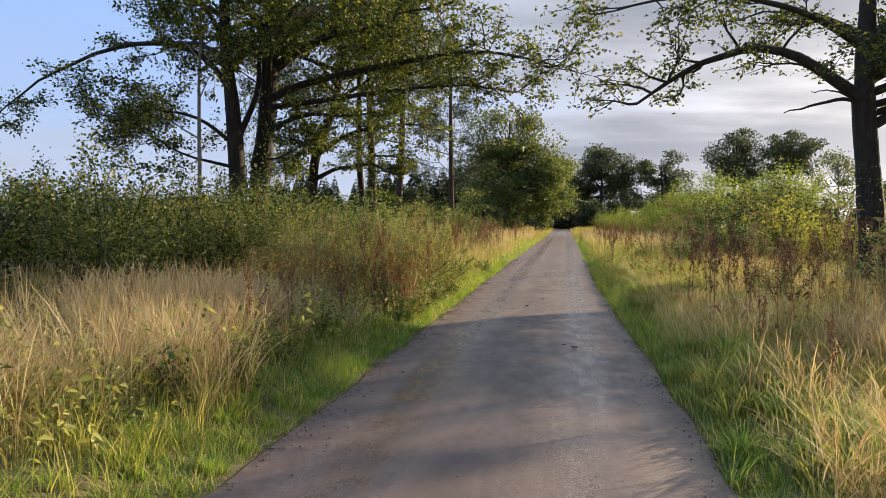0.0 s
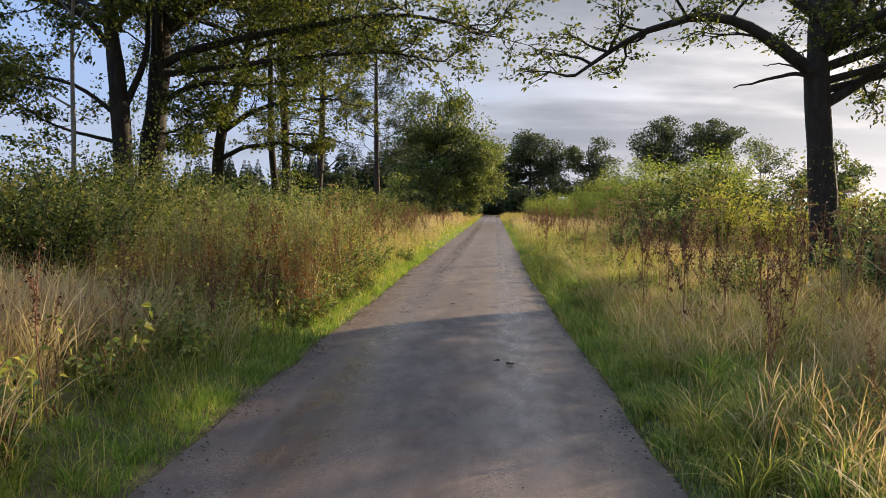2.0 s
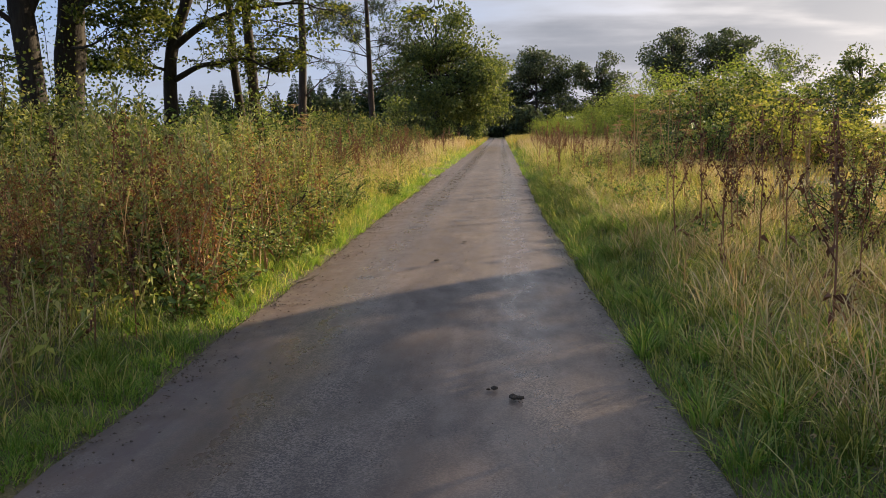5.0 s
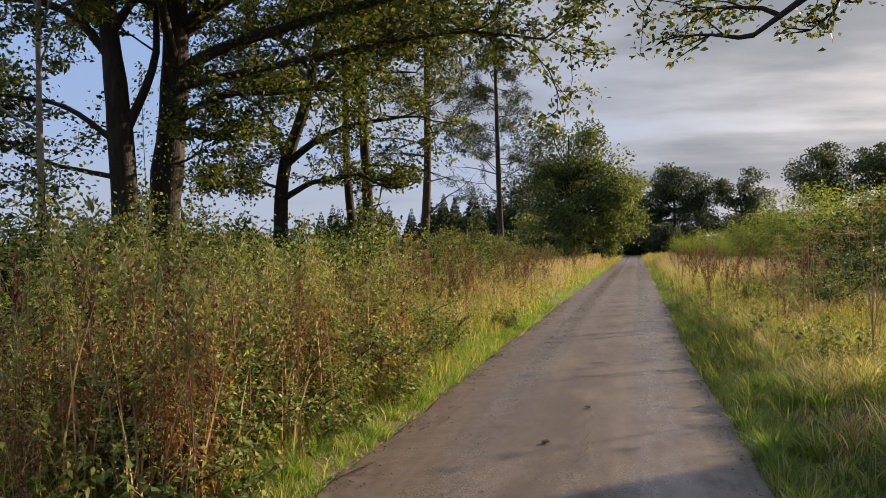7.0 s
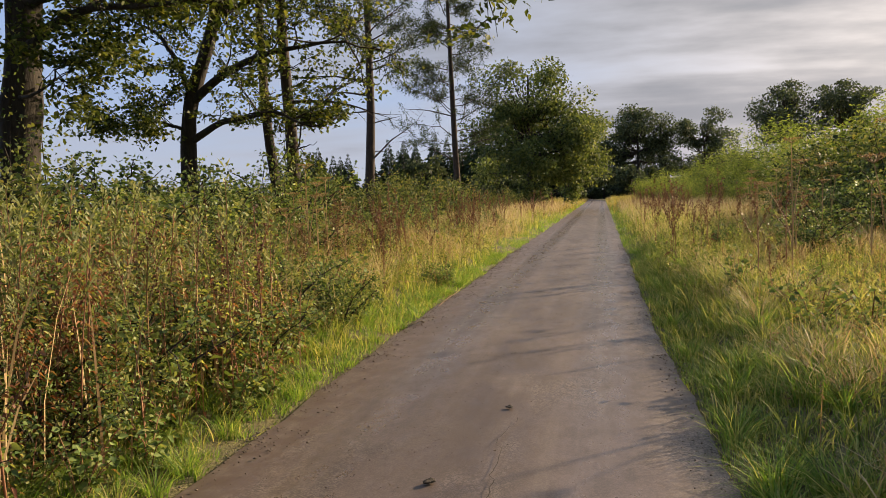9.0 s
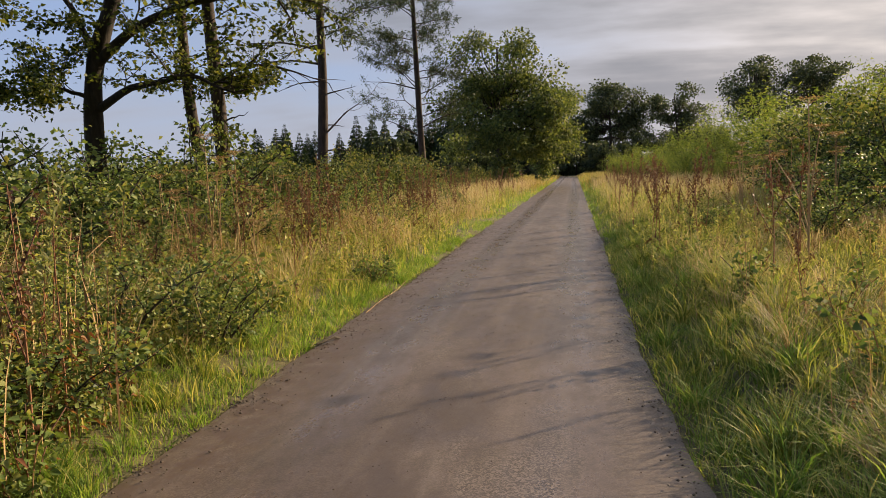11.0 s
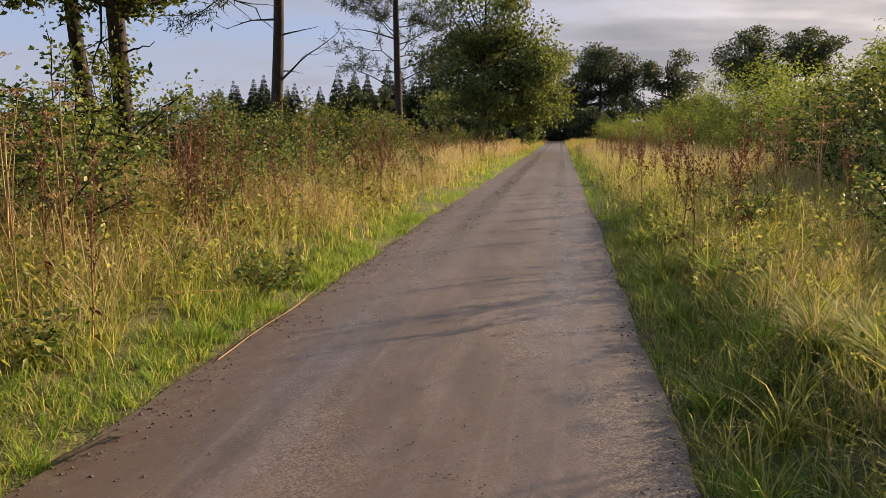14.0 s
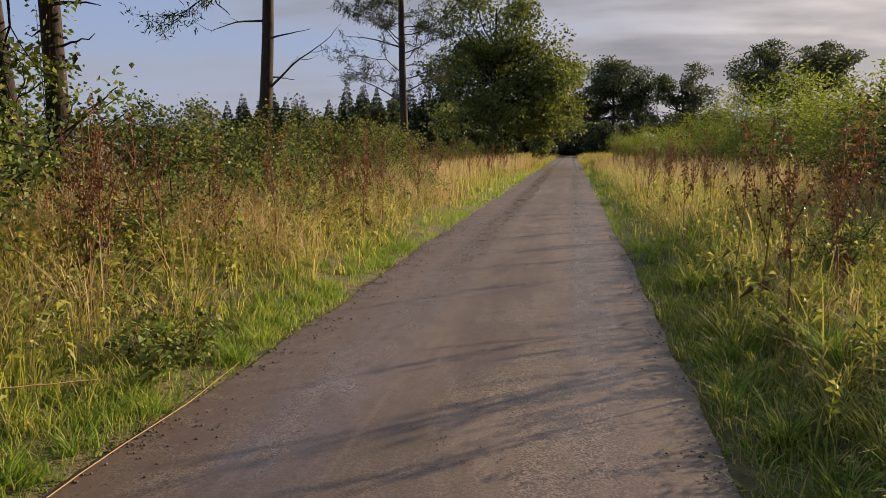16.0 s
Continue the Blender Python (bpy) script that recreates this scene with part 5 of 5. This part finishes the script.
def tussocks(heap, n, x0, x1, y0, y1, per, h0, h1, w, skirt):
    """Arching mounds of grass: dense blades that spring from a small foot and bend outwards."""
    C = field(n, x0, x1, y0, y1, lambda x, y: np.clip(1.2 - np.maximum(off_edge(x, y) - skirt, 0) * 0.8, 0, 1))
    H = rng.uniform(h0, h1, len(C))
    Q, a, own = tufted(C, per, 0.07)
    blades(heap, Q, H[own] * rng.uniform(0.55, 1.1, len(Q)), w * rng.uniform(0.6, 1.4, len(Q)), rng.uniform(0.45, 1.25, len(Q)), a + rng.normal(size=len(Q)) * 0.35, (1, 0.85, 0.5, 0))


sward(green, field(5000, 0.8, 3.6, 3.5, 28, None), 8, 0.10, 0.08, 0.24, 0.009, 0.3, 1.1, (1, 0.7, 0))
tussocks(lush, 250, 0.95, 2.0, 2.5, 30, 70, 0.22, 0.42, 0.0085, 0.3)
tussocks(green, 240, 1.1, 3.2, 2.5, 30, 68, 0.26, 0.5, 0.0085, 0.8)
tussocks(lush, 220, -3.0, -2.1, 3.5, 30, 70, 0.12, 0.3, 0.0055, 0.4)
tussocks(straw, 90, 1.4, 3.6, 3, 30, 70, 0.35, 0.6, 0.0036, 1.4)
withered, fresh = Heap(), Heap()


def tangle(heap, P, h0, h1, per, leaf_size, width):
    """Thin leaning stems with leaves along them, in among the grass."""
    n = len(P)
    H, az, lean = rng.uniform(h0, h1, n), rng.uniform(0, 6.283, n), rng.uniform(0.1, 0.6, n)
    blades(heap, P, H, np.full(n, 0.007), lean, az, (1, 0.9, 0.6, 0))
    u = rng.uniform(0.25, 1.0, (n, per))
    dx, dy = np.cos(az)[:, None], np.sin(az)[:, None]
    Q = np.stack([P[:, :1] + dx * lean[:, None] * H[:, None] * u * u, P[:, 1:2] + dy * lean[:, None] * H[:, None] * u * u, P[:, 2:3] + H[:, None] * (u - 0.38 * lean[:, None] * u * u)], -1).reshape(-1, 3)
    D = rng.normal(size=Q.shape) * np.array([1, 1, 0.6]) + np.array([0, 0, 0.25])
    L = leaf_size * rng.uniform(0.5, 1.4, len(Q))
    leaves(heap, Q, D, L, L * width, 0.35)


inner = lambda x, y: np.clip(off_edge(x, y) * 1.5 - 0.5, 0, 1) * (0.2 + 1.1 * vn(x, y, 1.1, 5))
tangle(withered, field(900, -5.6, -2.4, 5, 18, inner), 0.4, 0.95, 13, 0.036, 0.36)
tangle(withered, field(1300, -6.2, -2.5, 18, 36, inner), 0.5, 1.0, 14, 0.038, 0.38)
tangle(withered, field(900, 1.7, 5.2, 5, 34, inner), 0.3, 0.65, 13, 0.03, 0.36)
tangle(fresh, field(1500, -5.4, -2.3, 3, 20, inner), 0.25, 0.75, 12, 0.075, 0.42)
tangle(fresh, field(1100, -6.2, -2.4, 20, 38, inner), 0.3, 0.8, 11, 0.08, 0.42)
inner_r = lambda x, y: np.clip(off_edge(x, y) * 2.4 - 0.35, 0, 1) * (0.25 + 1.0 * vn(x, y, 0.8, 2))
tangle(fresh, field(1900, 1.0, 4.6, 3, 34, inner_r), 0.14, 0.42, 15, 0.03, 0.40)
tangle(withered, field(900, 1.2, 4.2, 4, 34, inner_r), 0.25, 0.55, 14, 0.026, 0.34)
tangle(fresh, field(800, 1.1, 3.2, 22, 46, inner_r), 0.3, 0.8, 13, 0.05, 0.42)
tangle(fresh, field(900, -4.6, -2.6, 18, 34, inner_r), 0.3, 0.75, 13, 0.05, 0.40)
tagged(part("withered_herbs", withered, M_BROWNLEAF), "tangled withered brown herbs among the grass", "herbs", kind="stuff")
tagged(part("green_herbs", fresh, M_MUG), "small leafy green herbs among the grass", "herbs", kind="stuff")
tagged(part("lush_grass", lush, M_LUSH), "short bright green grass along the edges of the lane", "grass", kind="stuff")
tagged(part("green_grass", green, M_GRASS), "long green grass on the verges", "grass", kind="stuff")
tagged(part("dry_grass", straw, M_STRAW), "tall straw-coloured seeding grass", "grass", kind="stuff")
tagged(part("field_grass", olive, M_OLIVE), "rough olive grass behind the verges and in the fields", "grass", kind="stuff")

# ---- things lying on the lane ----


def road_z(x, y):
    u = (x - ROAD_L) / (ROAD_R - ROAD_L)
    return 0.035 * (1 - (2 * u - 1) ** 2) + 0.002


def clod(seed, mat, name, label, category, group):
    """A crumbled lump: an irregular pebble shape, flat below."""
    g = np.random.default_rng(seed)
    bm = bmesh.new()
    for k in range(3):
        r = bmesh.ops.create_icosphere(bm, subdivisions=1, radius=1.0)
        c = Vector((g.normal() * 0.7, g.normal() * 0.5, 0)) * (k > 0)
        s = g.uniform(0.5, 1.0) if k else 1.0
        for v in r["verts"]:
            v.co = Vector((v.co.x * s * g.uniform(0.8, 1.3), v.co.y * s * g.uniform(0.8, 1.2), max(v.co.z, -0.15) * s * g.uniform(0.5, 0.8))) + c
    me = bpy.data.meshes.new(name)
    bm.to_mesh(me)
    bm.free()
    me.materials.append(mat)
    return tagged(new(name, me), label, category, group)


clods = [clod(600 + k, M_CLOD, "mud_clod", "small dark clod of mud on the asphalt", "mud", "clods on the lane") for k in range(4)]
put = [(-0.01, 10.0, 0.024), (0.13, 9.85, 0.028), (-0.69, 14.43, 0.028), (-0.44, 15.86, 0.022), (-0.94, 22.95, 0.03), (-0.93, 22.43, 0.034), (-0.06, 19.51, 0.022), (0.25, 21.72, 0.03), (-0.24, 36.9, 0.045)]
g = np.random.default_rng(9)
put += [(g.uniform(-1.7, 0.7), g.uniform(4, 30), g.uniform(0.013, 0.030)) for _ in range(46)]
put += [(-1.9 + abs(g.normal()) * 0.14, g.uniform(4, 34), g.uniform(0.012, 0.032)) for _ in range(60)]
for k, (x, y, s) in enumerate(put):
    m = pose(x, y, road_z(x, y) + s * 0.1, 0, 0, g.uniform(0, 360)) @ Matrix.Scale(s, 4)
    if k < 4:
        clods[k].matrix_basis = m
    else:
        copy_thing(clods[k % 4], m)


def straw_stalk(line, r, label):
    h = Heap()
    tube(h, smooth_line(line, 16, 0.004), np.linspace(r, r * 0.5, 16), 5)
    tagged(part("fallen_stalk", h, M_DRYSTEM, smooth=True), label, "stalk")


straw_stalk([(-2.02, 21.0, 0.015), (-2.05, 21.8, 0.02), (-2.03, 22.6, 0.02), (-2.07, 23.3, 0.03)], 0.004, "long pale dry stalk lying along the asphalt edge")
straw_stalk([(-3.0, 21.6, 0.32), (-2.7, 21.9, 0.26), (-2.4, 22.3, 0.2)], 0.006, "pale dry stalk lying across the grass")


def stick(line, r, label):
    h = Heap()
    tube(h, smooth_line(line, 10, 0.012), r * np.interp(np.arange(10), [0, 1, 8, 9], [0.2, 1, 0.7, 0.15]) * rng.uniform(0.75, 1.25, 10), 6)
    tagged(part("fallen_stick", h, M_CLOD, smooth=True), label, "stick")


stick([(-2.05, 19.35, 0.03), (-1.98, 19.5, 0.035), (-1.9, 19.75, 0.025)], 0.013, "short dark stick lying at the road edge")
stick([(-2.0, 13.2, 0.03), (-1.93, 13.5, 0.03), (-1.86, 13.7, 0.02)], 0.012, "thin dark stick lying at the road edge")

# loose grit along both edges
grit = Heap()
n = 9000
left = rng.random(n) < 0.72
gy = 3 + 30 * rng.random(n)
gy = np.where(rng.random(n) < 0.6, gy + 0.5 * np.sin(gy * 2.7) + 0.3 * np.sin(gy * 7.1), gy)
gx = np.where(left, edge_l(gy) + rng.exponential(0.13, n) - 0.04, edge_r(gy) - np.abs(rng.normal(size=n)) * 0.10 + 0.02)
r = 0.003 + 0.009 * rng.random(n) ** 2.2
octa = np.array([(1, 0, 0), (0, 1, 0), (-1, 0, 0), (0, -1, 0), (0, 0, 0.7), (0, 0, -0.5)])
F = np.array([(0, 1, 4), (1, 2, 4), (2, 3, 4), (3, 0, 4), (1, 0, 5), (2, 1, 5), (3, 2, 5), (0, 3, 5)])
mid_n = 2600
pick = rng.permutation(n)[:mid_n]
gx[pick] = -0.55 + 0.28 * rng.normal(size=mid_n) + 0.3 * np.sin(gy[pick] * 0.35)
r[pick] *= 0.6
V = octa[None] * (r[:, None, None] * rng.uniform(0.6, 1.4, (n, 6, 1))) + np.stack([gx, gy, road_z(gx, gy) + 0.001], 1)[:, None]
grit.add(V.reshape(-1, 3), (np.arange(n)[:, None, None] * 6 + F[None]).reshape(-1, 3))
tagged(part("road_grit", grit, M_STONE), "loose grey-brown grit along the asphalt edges", "gravel", kind="stuff")


# ivy on the trunks
def ivy(x, y, z0, z1, r, n, seed):
    g = np.random.default_rng(seed)
    ob = thing("ivy_plant", "dark ivy climbing a tree trunk", "ivy", "ivy on the trunks")
    vine, leaf = Heap(), Heap()
    for k in range(3):
        a = k * 2.1 + g.random()
        u = np.linspace(0, 1, 8)
        tube(vine, np.stack([x + np.cos(a + u) * r, y + np.sin(a + u) * r, z0 + (z1 - z0) * u], 1), np.linspace(0.014, 0.004, 8), 4)
    u = g.random(n) ** 1.3
    a = g.uniform(0, 6.28, n)
    rr = r + g.random(n) ** 2 * (0.42 * (1 - u) + 0.10)
    P = np.stack([x + np.cos(a) * rr, y + np.sin(a) * rr, z0 + (z1 - z0) * u], 1)
    D = np.stack([np.cos(a), np.sin(a), -0.2 + 0 * a], 1) + g.normal(size=(n, 3)) * 0.5
    leaves(leaf, P, D, g.uniform(0.05, 0.09, n), g.uniform(0.04, 0.07, n), 0.2, g)
    part("vine", vine, M_BARK, ob, smooth=True)
    part("foliage", leaf, M_BRAMBLE, ob, kind="stuff")


ivy(-7.35, 28.2, 0, 2.4, 0.15, 320, 801)
ivy(-7.3, 29.0, 0, 3.4, 0.19, 520, 802)
ivy(-8.7, 21.3, 0, 5.2, 0.36, 1300, 803)
ivy(7.1, 19.85, 0, 3.0, 0.4, 500, 804)


def cane(line, r, label):
    h = Heap()
    tube(h, smooth_line(line, 10, 0.01), np.linspace(r, r * 0.35, 10), 5)
    tagged(part("bramble_cane", h, M_DRYSTEM, smooth=True), label, "cane", "bare canes in the brambles")


g = np.random.default_rng(44)
for k in range(22):
    x, y = (g.uniform(-6.2, -4.2), g.uniform(18, 25)) if k < 14 else (g.uniform(3.4, 5.4), g.uniform(9, 16))
    a, ln, h = g.uniform(0, 6.28), g.uniform(0.5, 1.1), g.uniform(0.7, 1.5)
    z = float(ground_z(x, y))
    cane([(x, y, z - 0.05), (x + math.cos(a) * ln * 0.3, y + math.sin(a) * ln * 0.3, z + h), (x + math.cos(a) * ln, y + math.sin(a) * ln, z + h * 0.75)], 0.008, "bare pale arching cane")

# a crack in the asphalt
cy = np.linspace(13.4, 15.6, 40)
cx = -0.36 + 0.05 * np.cumsum(rng.normal(size=40)) * 0.35
w = rng.uniform(0.0008, 0.003, 40)
crack = Heap()
crack.add(np.concatenate([np.stack([cx - w, cy, road_z(cx, cy) + 0.008], 1), np.stack([cx + w, cy, road_z(cx, cy) + 0.008], 1)]), None,
          np.stack([np.arange(39), np.arange(39) + 40, np.arange(39) + 41, np.arange(39) + 1], 1))
tagged(part("road_crack", crack, M_CLOD), "thin dark crack in the asphalt", "road", kind="structure")
